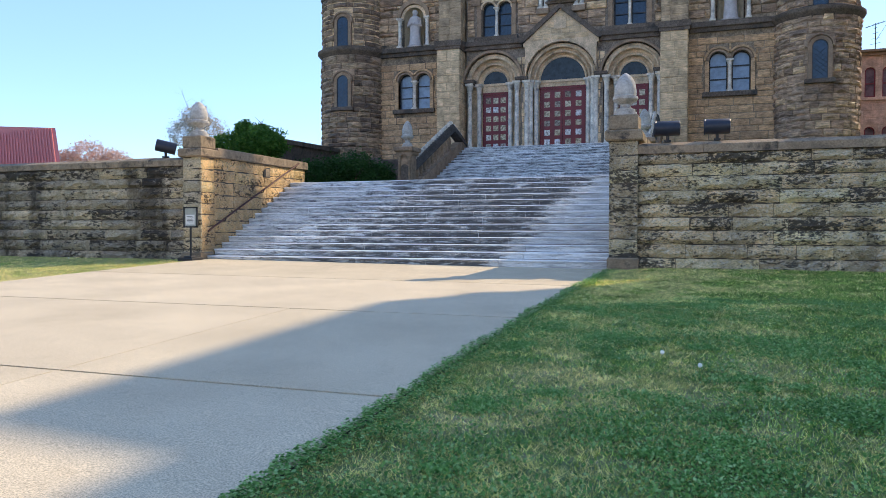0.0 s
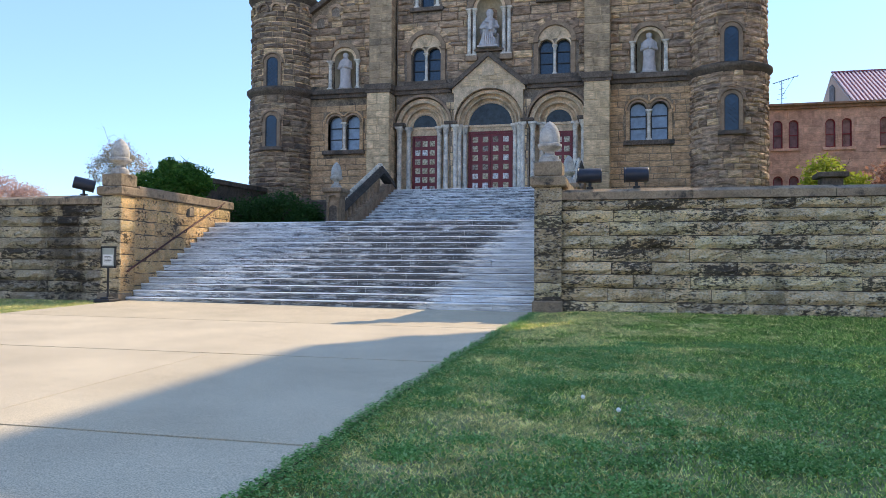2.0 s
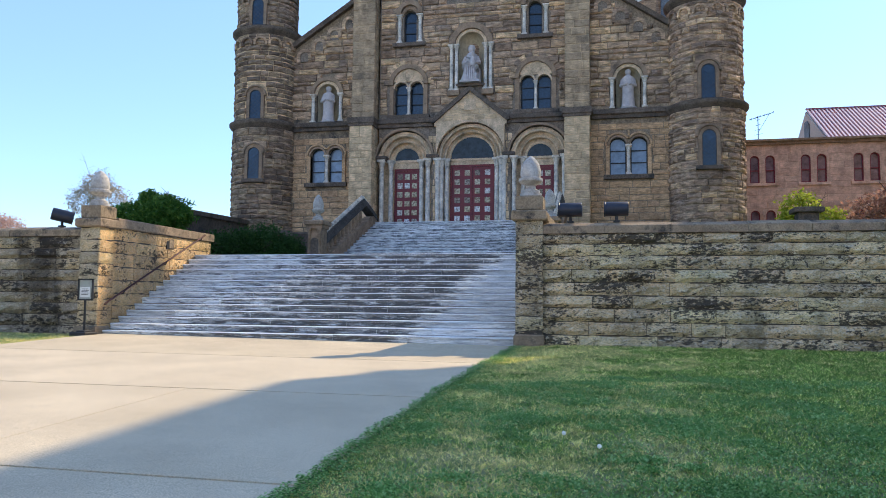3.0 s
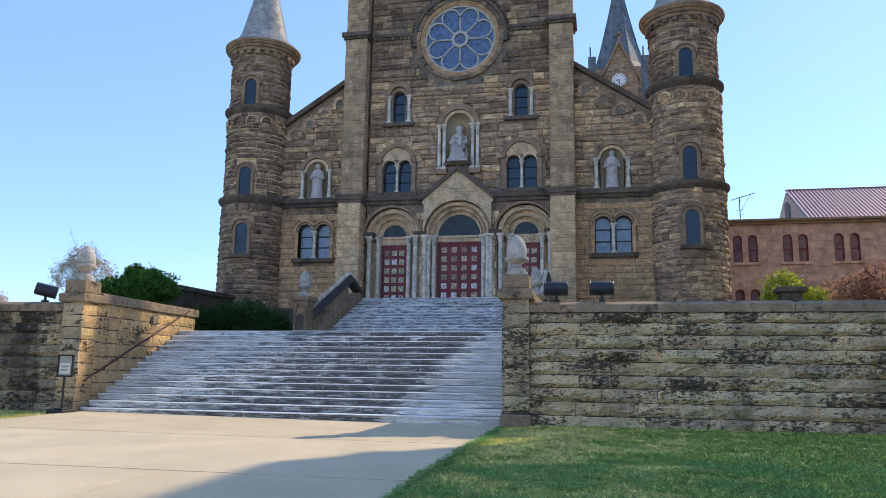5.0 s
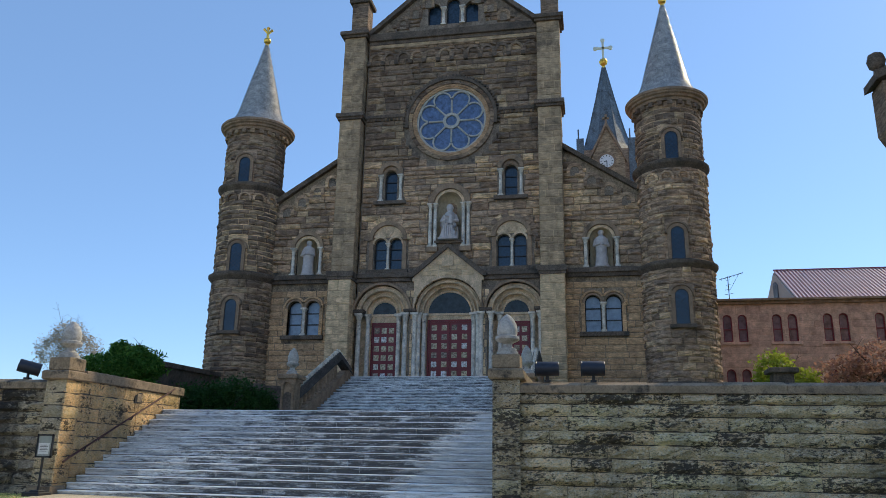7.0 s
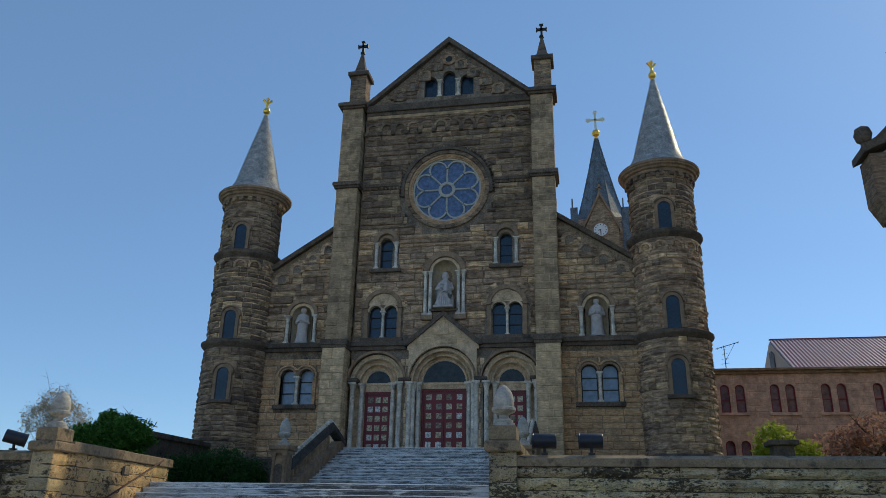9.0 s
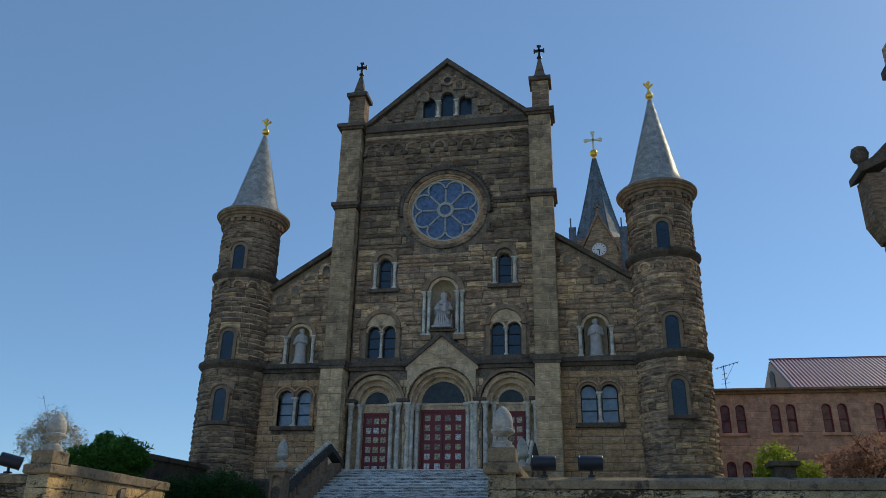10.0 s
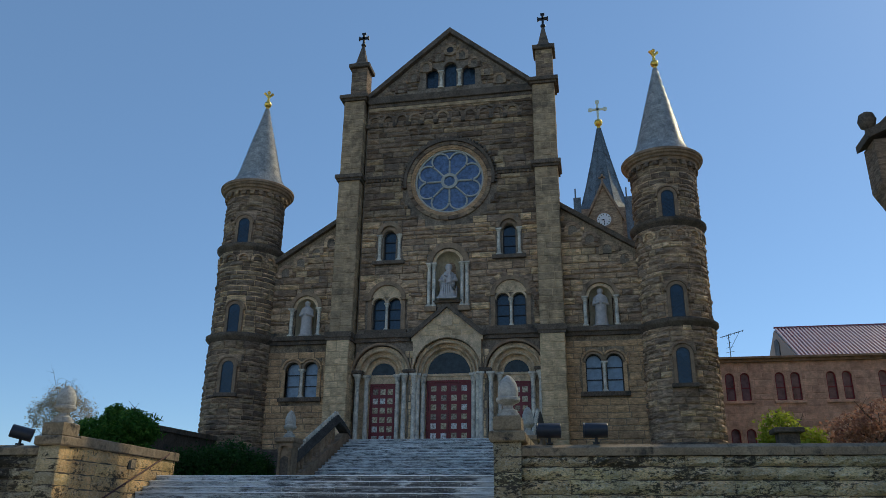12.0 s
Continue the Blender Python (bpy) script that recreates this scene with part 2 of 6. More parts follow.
tone = mixed(nt, "MULTIPLY", 1.0, tone, ramp(nt, noise_tex(nt, 9.0, 3, 0.6), [(0.4, (0.45, 0.42, 0.4)), (0.6, (1.1, 1.1, 1.1))]))
nt.links.new(tone, bsdf.inputs["Base Color"])
bsdf.inputs["Roughness"].default_value = 0.25
DARKGLASS = plain("dark_glass", (0.04, 0.055, 0.065), rough=0.4, vary=0.4, scale=4.0, bump=0.05, spec=0.25)
SLATE = stone("slate_shingle", [(0.46, 0.46, 0.46), (0.36, 0.365, 0.375), (0.54, 0.54, 0.535), (0.4, 0.4, 0.405)], stain=(0.22, 0.22, 0.22), stain_at=(0.6, 0.85), bump=0.2, rough=0.42)
SLATEDARK = stone("dark_slate", [(0.13, 0.165, 0.2), (0.17, 0.205, 0.24)], bump=0.2, rough=0.6)
GOLD = plain("gilded_metal", (0.85, 0.55, 0.12), rough=0.3, metal=1.0, vary=0.1)
IRON = plain("black_iron", (0.02, 0.02, 0.022), rough=0.5, vary=0.3)
STATUE = plain("white_statue_stone", (0.5, 0.45, 0.43), rough=0.8, vary=0.2, scale=5.0, bump=0.3)
NICHE = plain("niche_plaster", (0.46, 0.38, 0.26), rough=0.9, vary=0.2)
CONCRETE_J = plain("joint_filler", (0.05, 0.043, 0.035), rough=0.95)

# ---- builders ----


class Mesh:
    """Vertices and faces gathered into one mesh."""

    def __init__(self):
        self.v, self.f, self.smooth = [], [], False

    def weld(self):
        """Joins corners that lie in one place."""
        seen, order, to = {}, [], []
        for p in self.v:
            key = tuple(round(c, 4) for c in p)
            if key not in seen:
                seen[key] = len(order)
                order.append(p)
            to.append(seen[key])
        faces = [tuple(dict.fromkeys(to[i] for i in f)) for f in self.f]
        self.v, self.f = order, [f for f in faces if len(f) > 2]
        return self

    def face(self, pts):
        n = len(self.v)
        self.v += [tuple(p) for p in pts]
        self.f.append(tuple(range(n, n + len(pts))))

    def hexa(self, p):
        """Eight corners: the lower ring, then the upper ring."""
        n = len(self.v)
        self.v += [tuple(q) for q in p]
        self.f += [tuple(n + i for i in q) for q in ((3, 2, 1, 0), (4, 5, 6, 7), (0, 1, 5, 4), (1, 2, 6, 5), (2, 3, 7, 6), (3, 0, 4, 7))]
        return self

    def box(self, x0, x1, y0, y1, z0, z1, c=0.0):
        """A box; c: chamfer of the upper edges."""
        if c <= 0:
            return self.hexa([(x0, y0, z0), (x1, y0, z0), (x1, y1, z0), (x0, y1, z0), (x0, y0, z1), (x1, y0, z1), (x1, y1, z1), (x0, y1, z1)])
        n = len(self.v)
        for a, z in ((c, z0), (0, z0 + c), (0, z1 - c), (c, z1)):
            self.v += [(x0 + a, y0 + a, z), (x1 - a, y0 + a, z), (x1 - a, y1 - a, z), (x0 + a, y1 - a, z)]
        self.f += [(n + 3, n + 2, n + 1, n), (n + 12, n + 13, n + 14, n + 15)]
        for k in range(3):
            for i in range(4):
                j = (i + 1) % 4
                self.f.append((n + 4 * k + i, n + 4 * k + j, n + 4 * k + 4 + j, n + 4 * k + 4 + i))
        return self

    def prism_x(self, side, xa, xb):
        """A profile of (y, z) corners drawn out along x."""
        n, k = len(self.v), len(side)
        self.v += [(x, y, z) for x in (xa, xb) for y, z in side]
        self.f += [tuple(n + i for i in range(k)), tuple(n + k + i for i in reversed(range(k)))]
        self.f += [(n + (i + 1) % k, n + i, n + k + i, n + k + (i + 1) % k) for i in range(k)]
        return self

    def prism(self, outline, y0, y1):
        """An outline of (x, z), anticlockwise as seen from the front (-y), drawn from y0 to y1."""
        n, k = len(self.v), len(outline)
        self.v += [(x, y0, z) for x, z in outline] + [(x, y1, z) for x, z in outline]
        self.f += [tuple(range(n, n + k)), tuple(reversed(range(n + k, n + 2 * k)))]
        for i in range(k):
            j = (i + 1) % k
            self.f.append((n + j, n + i, n + k + i, n + k + j))
        return self

    def lathe(self, cx, cy, profile, n=24, a0=0.0, a1=2 * math.pi):
        """A profile of (radius, z) turned about an upright axis."""
        full = abs(a1 - a0 - 2 * math.pi) < 1e-6
        cols = n if full else n + 1
        s = len(self.v)
        for r, z in profile:
            for i in range(cols):
                a = a0 + (a1 - a0) * i / n
                self.v.append((cx + r * math.cos(a), cy + r * math.sin(a), z))
        for k in range(len(profile) - 1):
            for i in range(n):
                j = (i + 1) % cols
                self.f.append((s + k * cols + i, s + k * cols + j, s + (k + 1) * cols + j, s + (k + 1) * cols + i))
        if full:
            self.f += [tuple(reversed(range(s, s + n))), tuple(range(s + (len(profile) - 1) * cols, s + len(profile) * cols))]
        return self

    def tube(self, pts, r, n=8):
        pts = [Vector(p) for p in pts]
        s = len(self.v)
        for i, p in enumerate(pts):
            d = (pts[min(i + 1, len(pts) - 1)] - pts[max(i - 1, 0)]).normalized()
            q = d.to_track_quat("Z", "Y")
            rr = r[i] if isinstance(r, (list, tuple)) else r
            for k in range(n):
                a = 2 * math.pi * k / n
                self.v.append(tuple(p + q @ Vector((rr * math.cos(a), rr * math.sin(a), 0))))
        for i in range(len(pts) - 1):
            for k in range(n):
                j = (k + 1) % n
                self.f.append((s + i * n + k, s + i * n + j, s + (i + 1) * n + j, s + (i + 1) * n + k))
        self.f += [tuple(reversed(range(s, s + n))), tuple(range(s + (len(pts) - 1) * n, s + len(pts) * n))]
        return self

    def arch(self, cx, cz, r0, r1, y0, y1, n=20, a0=0.0, a1=math.pi):
        """A ring of box section between two radii, from the front y0 to the back y1."""
        full = abs(a1 - a0 - 2 * math.pi) < 1e-6
        s, cols = len(self.v), (n if full else n + 1)
        for i in range(cols):
            a = a0 + (a1 - a0) * i / n
            c, q = math.cos(a), math.sin(a)
            self.v += [(cx + r0 * c, y0, cz + r0 * q), (cx + r1 * c, y0, cz + r1 * q), (cx + r1 * c, y1, cz + r1 * q), (cx + r0 * c, y1, cz + r0 * q)]
        for i in range(n):
            j = (i + 1) % cols
            for k in range(4):
                m = (k + 1) % 4
                self.f.append((s + 4 * i + k, s + 4 * i + m, s + 4 * j + m, s + 4 * j + k))
        if not full:
            self.f += [(s, s + 3, s + 2, s + 1), tuple(s + 4 * n + k for k in range(4))]
        return self

    def data(self, name, material):
        me = bpy.data.meshes.new(name)
        me.from_pydata(self.v, [], self.f)
        if material:
            me.materials.append(material)
        if self.smooth:
            me.polygons.foreach_set("use_smooth", [True] * len(me.polygons))
            me.set_sharp_from_angle(angle=radians(38))
        me.update()
        return me


def part(name, mesh, material, parent=None, label=""):
    """One mesh object, under a thing or under a part."""
    ob = new(name, mesh.data(name, material) if isinstance(mesh, Mesh) else mesh)
    ob.parent = parent
    return tagged(ob, label) if label else ob


def smooth(mesh):
    mesh.smooth = True
    return mesh


def thing(name, label, category, group="", kind=""):
    return tagged(new(name), label, category, group, kind)


def solid(name, mesh, material, label, category, group="", kind=""):
    return tagged(new(name, mesh.data(name, material)), label, category, group, kind)


class Hole:
    """An opening: round-headed over half width w about cx, from z0 up to the springing zs; or a full circle."""

    def __init__(self, cx, w, z0, zs, circle=False, flat=False):
        self.cx, self.w, self.z0, self.zs, self.circle, self.flat = cx, w, z0, zs, circle, flat

    def span(self, x):
        d = self.w ** 2 - (x - self.cx) ** 2
        if d < -1e-9:
            return None
        h = math.sqrt(max(d, 0.0))
        if self.circle:
            return (self.zs - h, self.zs + h)
        return (self.z0, self.zs + (0 if self.flat else h))

    def touches(self, x0, x1, z0, z1, m):
        big = Hole(self.cx, self.w + m, self.z0 - m, self.zs, self.circle, self.flat)
        for i in range(5):
            s = big.span(x0 + (x1 - x0) * i / 4)
            if s and s[1] > z0 and s[0] < z1:
                return True
        return x0 < self.cx < x1 and big.span(self.cx)[1] > z0 and big.span(self.cx)[0] < z1


def pierced(x0, x1, bottom, top, holes, y0, y1):
    """A wall from y0 (front) to y1 with real openings; top is a height for each x."""
    m = Mesh()
    cuts = {x0, x1}
    for h in holes:
        cuts |= {h.cx + h.w * math.cos(math.pi * i / 14) for i in range(15)}
    cuts |= {0.0} if x0 < 0 < x1 else set()
    cuts = sorted(c for c in cuts if x0 <= c <= x1)
    for a, b in zip(cuts, cuts[1:]):
        if b - a < 1e-4:
            continue
        mid = (a + b) / 2
        here = sorted((h.span(mid)[0], h) for h in holes if h.span(mid))
        lo = (bottom, bottom)
        for _, h in here:
            sa, sb = h.span(a) or h.span(mid), h.span(b) or h.span(mid)
            if sa[0] - lo[0] > 1e-3 or sb[0] - lo[1] > 1e-3:
                m.hexa([(a, y0, lo[0]), (b, y0, lo[1]), (b, y1, lo[1]), (a, y1, lo[0]), (a, y0, sa[0]), (b, y0, sb[0]), (b, y1, sb[0]), (a, y1, sa[0])])
            lo = (sa[1], sb[1])
        ta, tb = top(a), top(b)
        m.hexa([(a, y0, lo[0]), (b, y0, lo[1]), (b, y1, lo[1]), (a, y1, lo[0]), (a, y0, ta), (b, y0, tb), (b, y1, tb), (a, y1, ta)])
    return m.weld()


def block(m, place, u0, u1, z0, z1, d, bulge, rng, gap=0.012):
    """One rock-faced block: place(u, z, out) gives the point at a distance out before the wall."""
    u0, u1, z0, z1 = u0 + gap, u1 - gap, z0 + gap, z1 - gap
    e = min(0.03, (u1 - u0) * 0.2, (z1 - z0) * 0.2)
    n = len(m.v)
    m.v += [place(u0, z0, -0.01), place(u1, z0, -0.01), place(u1, z1, -0.01), place(u0, z1, -0.01)]
    j = lambda: rng.uniform(-0.3, 0.3) * e  # noqa: E731
    m.v += [place(u0 + e + j(), z0 + e + j(), d), place(u1 - e + j(), z0 + e + j(), d), place(u1 - e + j(), z1 - e + j(), d), place(u0 + e + j(), z1 - e + j(), d)]
    m.v.append(place((u0 + u1) / 2 + rng.uniform(-0.25, 0.25) * (u1 - u0), (z0 + z1) / 2 + rng.uniform(-0.2, 0.2) * (z1 - z0), d + bulge * rng.uniform(0.3, 1.2)))
    for i in range(4):
        k = (i + 1) % 4
        m.f.append((n + i, n + k, n + 4 + k, n + 4 + i))
        m.f.append((n + 4 + i, n + 4 + k, n + 8))


def courses(z0, z1, lo, hi, rng):
    out, z = [], z0
    while z < z1 - 0.05:
        h = rng.uniform(lo, hi)
        if z1 - z - h < lo * 0.7:
            h = z1 - z
        out.append((z, min(z + h, z1)))
        z += h
    return out


def lay(m, place, u0, u1, z0, z1, seed, high=(0.2, 0.44), long=(0.35, 1.15), d=0.05, bulge=0.1, skip=None, fit=None, gap=0.012, closed=False, each=None):
    """Courses of blocks over a face; skip(ua, ub, za, zb) leaves a block out, fit(za, zb) gives the ends of a course."""
    rng = random.Random(seed)
    for za, zb in courses(z0, z1, *high, rng):
        a, b = fit(za, zb) if fit else (u0, u1)
        u = a - (0 if closed else rng.uniform(0, long[0] * 0.5))
        while u < b - 0.04:
            w = rng.uniform(*long)
            ua, ub = max(u, a), min(u + w, b)
            if b - ub < long[0] * 0.4:
                ub = b
            u = ub
            if ub - ua < 0.06:
                continue
            pieces = [(ua, ub)]
            if skip and skip(ua, ub, za, zb):
                k = max(2, int((ub - ua) / 0.13))
                cells = [(ua + (ub - ua) * i / k, ua + (ub - ua) * (i + 1) / k) for i in range(k)]
                free = [c for c in cells if not skip(*c, za, zb)]
                pieces = []
                for c in free:
                    if pieces and abs(pieces[-1][1] - c[0]) < 1e-6:
                        pieces[-1] = (pieces[-1][0], c[1])
                    else:
                        pieces.append(c)
            for pa, pb in pieces:
                one = Mesh() if each else m
                block(one, place, pa, pb, za, zb, d * rng.uniform(0.4, 1.6), bulge, rng, gap)
                if each:
                    part("stone", one, *each)
    return m


def front(y):
    return lambda u, z, out: (u, y - out, z)


def side_right(x):
    return lambda u, z, out: (x + out, u, z)


def side_left(x):
    return lambda u, z, out: (x - out, -u, z)


def drum(cx, cy, r):
    return lambda u, z, out: (cx + (r + out) * math.sin(u / r), cy - (r + out) * math.cos(u / r), z)


# ---- ground ----
def ground_z(y, x=0.0):
    """The ground climbs to the wall, flattens before the steps and falls a little to the east."""
    dip = 0.06 + 0.009 * (max(-5.34, min(x, 5.34)) + 5.34) - 0.075 * max(0.0, min(x - 5.34, 1.0))
    near = max(0.0, min((y - 7.0) / 9.0, 1.0)) ** 2
    return -0.72 + 0.0394 * max(-12.0, min(y, 17.0)) - dip * near


FIELD = plain("far_grass", (0.06, 0.1, 0.03), rough=0.95, scale=0.8, vary=0.5)
LAWN, nt, bsdf = nodes_of("lawn_soil")
col = ramp(nt, noise_tex(nt, 0.9, 6, 0.7), [(0.3, (0.1, 0.16, 0.05)), (0.5, (0.16, 0.2, 0.08)), (0.62, (0.38, 0.32, 0.19))])
nt.links.new(mixed(nt, "MULTIPLY", 0.7, col, ramp(nt, noise_tex(nt, 40, 4, 0.7), [(0.3, (0.4, 0.4, 0.4)), (0.7, (1.3, 1.3, 1.3))])), bsdf.inputs["Base Color"])
bsdf.inputs["Roughness"].default_value = 0.95
g = Mesh()
XS = [-2500, -400, -100, -40, -20, -10, -5.34, 5.34, 6.34, 10, 20, 40, 100, 400, 2500]
YS = [-2500, -300, -60, -12, -6, 0, 4, 7, 8, 9, 10, 11, 12, 13, 14, 15, 16, 17, 24, 60, 200, 600, 2500]
for xa, xb in zip(XS, XS[1:]):
    for ya, yb in zip(YS, YS[1:]):
        g.face([(xa, ya, ground_z(ya, xa)), (xb, ya, ground_z(ya, xb)), (xb, yb, ground_z(yb, xb)), (xa, yb, ground_z(yb, xa))])
ground = solid("ground", g, LAWN, "patchy mown lawn sloping up to the stone wall", "ground", kind="structure")

# terrace behind the retaining walls, and the landing before the doors
TERRACE = 2.217
PAVING = stone("terrace_paving", [(0.4, 0.39, 0.37), (0.46, 0.45, 0.43)], bump=0.2)
terr = Mesh().box(-60, 60, 21.84, 90, -0.2, TERRACE - 0.004)
terr.box(-60, -5.95, 17.6, 21.84, -0.2, TERRACE - 0.004).box(5.9, 60, 17.6, 21.84, -0.2, TERRACE - 0.004)
solid("terrace", terr, FIELD, "raised terrace behind the retaining walls", "ground", kind="structure")

# unseen pale paving and wall, added to the south to bounce sunlight back
BOUNCE_PAVING = plain("pale_bounce_paving", (0.5, 0.46, 0.4), rough=0.95, vary=0.12, scale=2.0)
m = Mesh()
for xa, xb in ((-90, -5.4), (-5.4, 5.4), (5.4, 90)):
    for ya, yb in ((-40, -14.1), (-14.1, -12), (-12, -3.0)):
        if xa > -6 and xa < 5 and ya > -14:
            continue
        m.hexa([(xa, ya, ground_z(ya) - 0.2), (xb, ya, ground_z(ya) - 0.2), (xb, yb, ground_z(yb) - 0.2), (xa, yb, ground_z(yb) - 0.2), (xa, ya, ground_z(ya) + 0.02), (xb, ya, ground_z(ya) + 0.02), (xb, yb, ground_z(yb) + 0.02), (xa, yb, ground_z(yb) + 0.02)])
solid("street", m, BOUNCE_PAVING, "unseen pale paving added to bounce sunlight onto the church", "street", kind="structure")
BOUNCE_WALL = plain("pale_bounce_plaster", (0.82, 0.79, 0.72), rough=0.9, vary=0.08, scale=1.0)
solid("bounce_wall_south", Mesh().box(-90, 90, -41, -40, -1.5, 14.0), BOUNCE_WALL, "unseen plain pale wall added to the south to bounce sunlight", "wall", kind="structure")

# ---- walk of concrete slabs ----
CONCRETE, nt, bsdf = nodes_of("sidewalk_concrete")
tone = ramp(nt, nt.nodes.new("ShaderNodeObjectInfo").outputs["Random"], [(0, (0.63, 0.52, 0.35)), (1, (0.68, 0.565, 0.39))])
tone = mixed(nt, "MULTIPLY", 1.0, tone, ramp(nt, noise_tex(nt, 0.7, 5, 0.6), [(0.3, (0.86, 0.85, 0.84)), (0.7, (1.08, 1.08, 1.08))]))
tone = mixed(nt, "MULTIPLY", 1.0, tone, ramp(nt, noise_tex(nt, 90, 3, 0.7), [(0.35, (0.56, 0.55, 0.54)), (0.62, (1.2, 1.2, 1.2))]))
nt.links.new(tone, bsdf.inputs["Base Color"])
bsdf.inputs["Roughness"].default_value = 0.9
bumped(nt, bsdf, noise_tex(nt, 90, 3, 0.7), 0.35, 0.006)
walkway = thing("walkway", "wide pale concrete walk with cracked joints leading to the steps", "walk", kind="structure")


def sheet(m, xa, xb, ya, yb, low, high):
    """A slab that follows the ground, low and high above it."""
    n = max(1, int((yb - ya) / 1.0))
    for i in range(n):
        p, q = ya + (yb - ya) * i / n, ya + (yb - ya) * (i + 1) / n
        m.hexa([(x, y, ground_z(y, x) + h) for h in (low, high) for x, y in ((xa, p), (xb, p), (xb, q), (xa, q))])
    return m.weld()


part("bedding", sheet(Mesh(), -5.32, 5.32, -14, 17.56, -0.1, 0.012), CONCRETE_J, walkway, "dark soil showing in the joints")
JOINTS = [-14, -10.9, -7.0, -3.0, 1.15, 5.15, 9.05, 13.1, 17.54]
for a, b in zip(JOINTS, JOINTS[1:]):
    for xa, xb in ((-5.33, 2.1), (2.1, 5.33)) if 3 < b < 9.1 else ((-5.33, 5.33),):
        part("slab", sheet(Mesh(), xa, xb - 0.012, a + 0.02, b - 0.02, -0.03, 0.03), CONCRETE, walkway)

# ---- lower flight ----
RISER, TREAD, FIRST = 0.1705, 0.33, 17.55


def flight(name, label, steps, riser, tread, y0, z0, xa, xb, seed):
    """A straight flight of broad steps, each laid from several slabs with a weathered nosing."""
    rng = random.Random(seed)
    st = thing(name, label, "steps", kind="structure")
    core = Mesh()
    for i in range(steps):
        y = y0 + i * tread
        core.box(xa, xb, y + 0.06, y0 + steps * tread + 0.05, z0 + i * riser - (0.3 if i == 0 else 0.0), z0 + (i + 1) * riser - 0.05)
    part("core", core, MORTAR, st)
    for i in range(steps):
        y, z = y0 + i * tread, z0 + (i + 1) * riser
        x = xa
        while x < xb - 0.01:
            w = rng.uniform(1.3, 2.6)
            xe = xb if xb - x - w < 0.9 else x + w
            dz, dy = rng.uniform(-0.006, 0.004), rng.uniform(-0.012, 0.008)
            t, b, f = z + dz, z - riser + (0.01 if i else -0.25), y + dy
            side = [(f + 0.03, b), (f + 0.026, t - 0.056), (f + 0.004, t - 0.05), (f - 0.002, t - 0.022), (f + 0.008, t - 0.006), (f + 0.04, t), (y + tread + 0.05, t), (y + tread + 0.05, b)]
            m = Mesh()
            m.v = [(q, a, c) for q in (x + 0.004, xe - 0.004) for a, c in side]
            m.f = [tuple(range(7, -1, -1)), tuple(range(8, 16))] + [(i, (i + 1) % 8, 8 + (i + 1) % 8, 8 + i) for i in range(8)]
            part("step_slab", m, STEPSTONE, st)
            x = xe
    return st


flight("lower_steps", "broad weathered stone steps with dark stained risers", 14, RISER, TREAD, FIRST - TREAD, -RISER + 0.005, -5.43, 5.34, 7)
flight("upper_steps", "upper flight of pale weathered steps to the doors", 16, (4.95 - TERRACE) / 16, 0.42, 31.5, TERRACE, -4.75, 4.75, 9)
landing = Mesh().box(-5.25, 5.25, 38.22, 41.0, 2.0, 4.946)
solid("landing", landing, PAVING, "stone landing before the church doors", "landing", kind="structure")

# ---- retaining walls ----


def stones_on(parent, place, u0, u1, levels, seed, long, mat, d=0.035, bulge=0.09, g_=0.012):
    """Single stones as parts, course by course."""
    rng = random.Random(seed)
    for za, zb in zip(levels, levels[1:]):
        u = u0
        while u < u1 - 0.01:
            w = rng.uniform(*long)
            ue = u1 if u1 - u - w < long[0] * 0.6 else u + w
            m = Mesh()
            dd = d * rng.uniform(0.3, 2.0)
            nu = max(2, int((ue - u) / 0.15))
            cols = [u + g_ * 0.4 + (ue - u - 0.8 * g_) * i / nu for i in range(nu + 1)]
            rows = [za + g_, za + (zb - za) * 0.35, za + (zb - za) * 0.68, zb - g_]
            s = len(m.v)
            for r, z in enumerate(rows):
                for c, uu in enumerate(cols):
                    edge = r in (0, 3) or c in (0, nu)
                    out = (dd * (0.25 if r == 0 else 0.6)) if edge else dd + bulge * rng.uniform(-0.1, 1.0)
                    m.v.append(place(uu + (0 if c in (0, nu) else rng.uniform(-0.03, 0.03)), z + rng.uniform(-0.017, 0.017), out))
            for r in range(3):
                for c in range(nu):
                    a = s + r * (nu + 1) + c
                    m.f.append((a, a + 1, a + nu + 2, a + nu + 1))
            ring = [s + c for c in range(nu + 1)] + [s + nu + r * (nu + 1) for r in range(1, 4)] + [s + 3 * (nu + 1) + c for c in range(nu - 1, -1, -1)] + [s + r * (nu + 1) for r in range(2, 0, -1)]
            t = len(m.v)
            for i in ring:
                r_, c_ = divmod(i - s, nu + 1)
                m.v.append(place(cols[c_], rows[r_], -0.03))
            for i in range(len(ring)):
                j = (i + 1) % len(ring)
                m.f.append((ring[j], ring[i], t + i, t + j))
            part("stone", m, mat, parent)
            u = ue


LEVELS = [-0.22, 0.1, 0.4, 0.7, 0.98, 1.27, 1.56, 1.86, 2.13, 2.36]


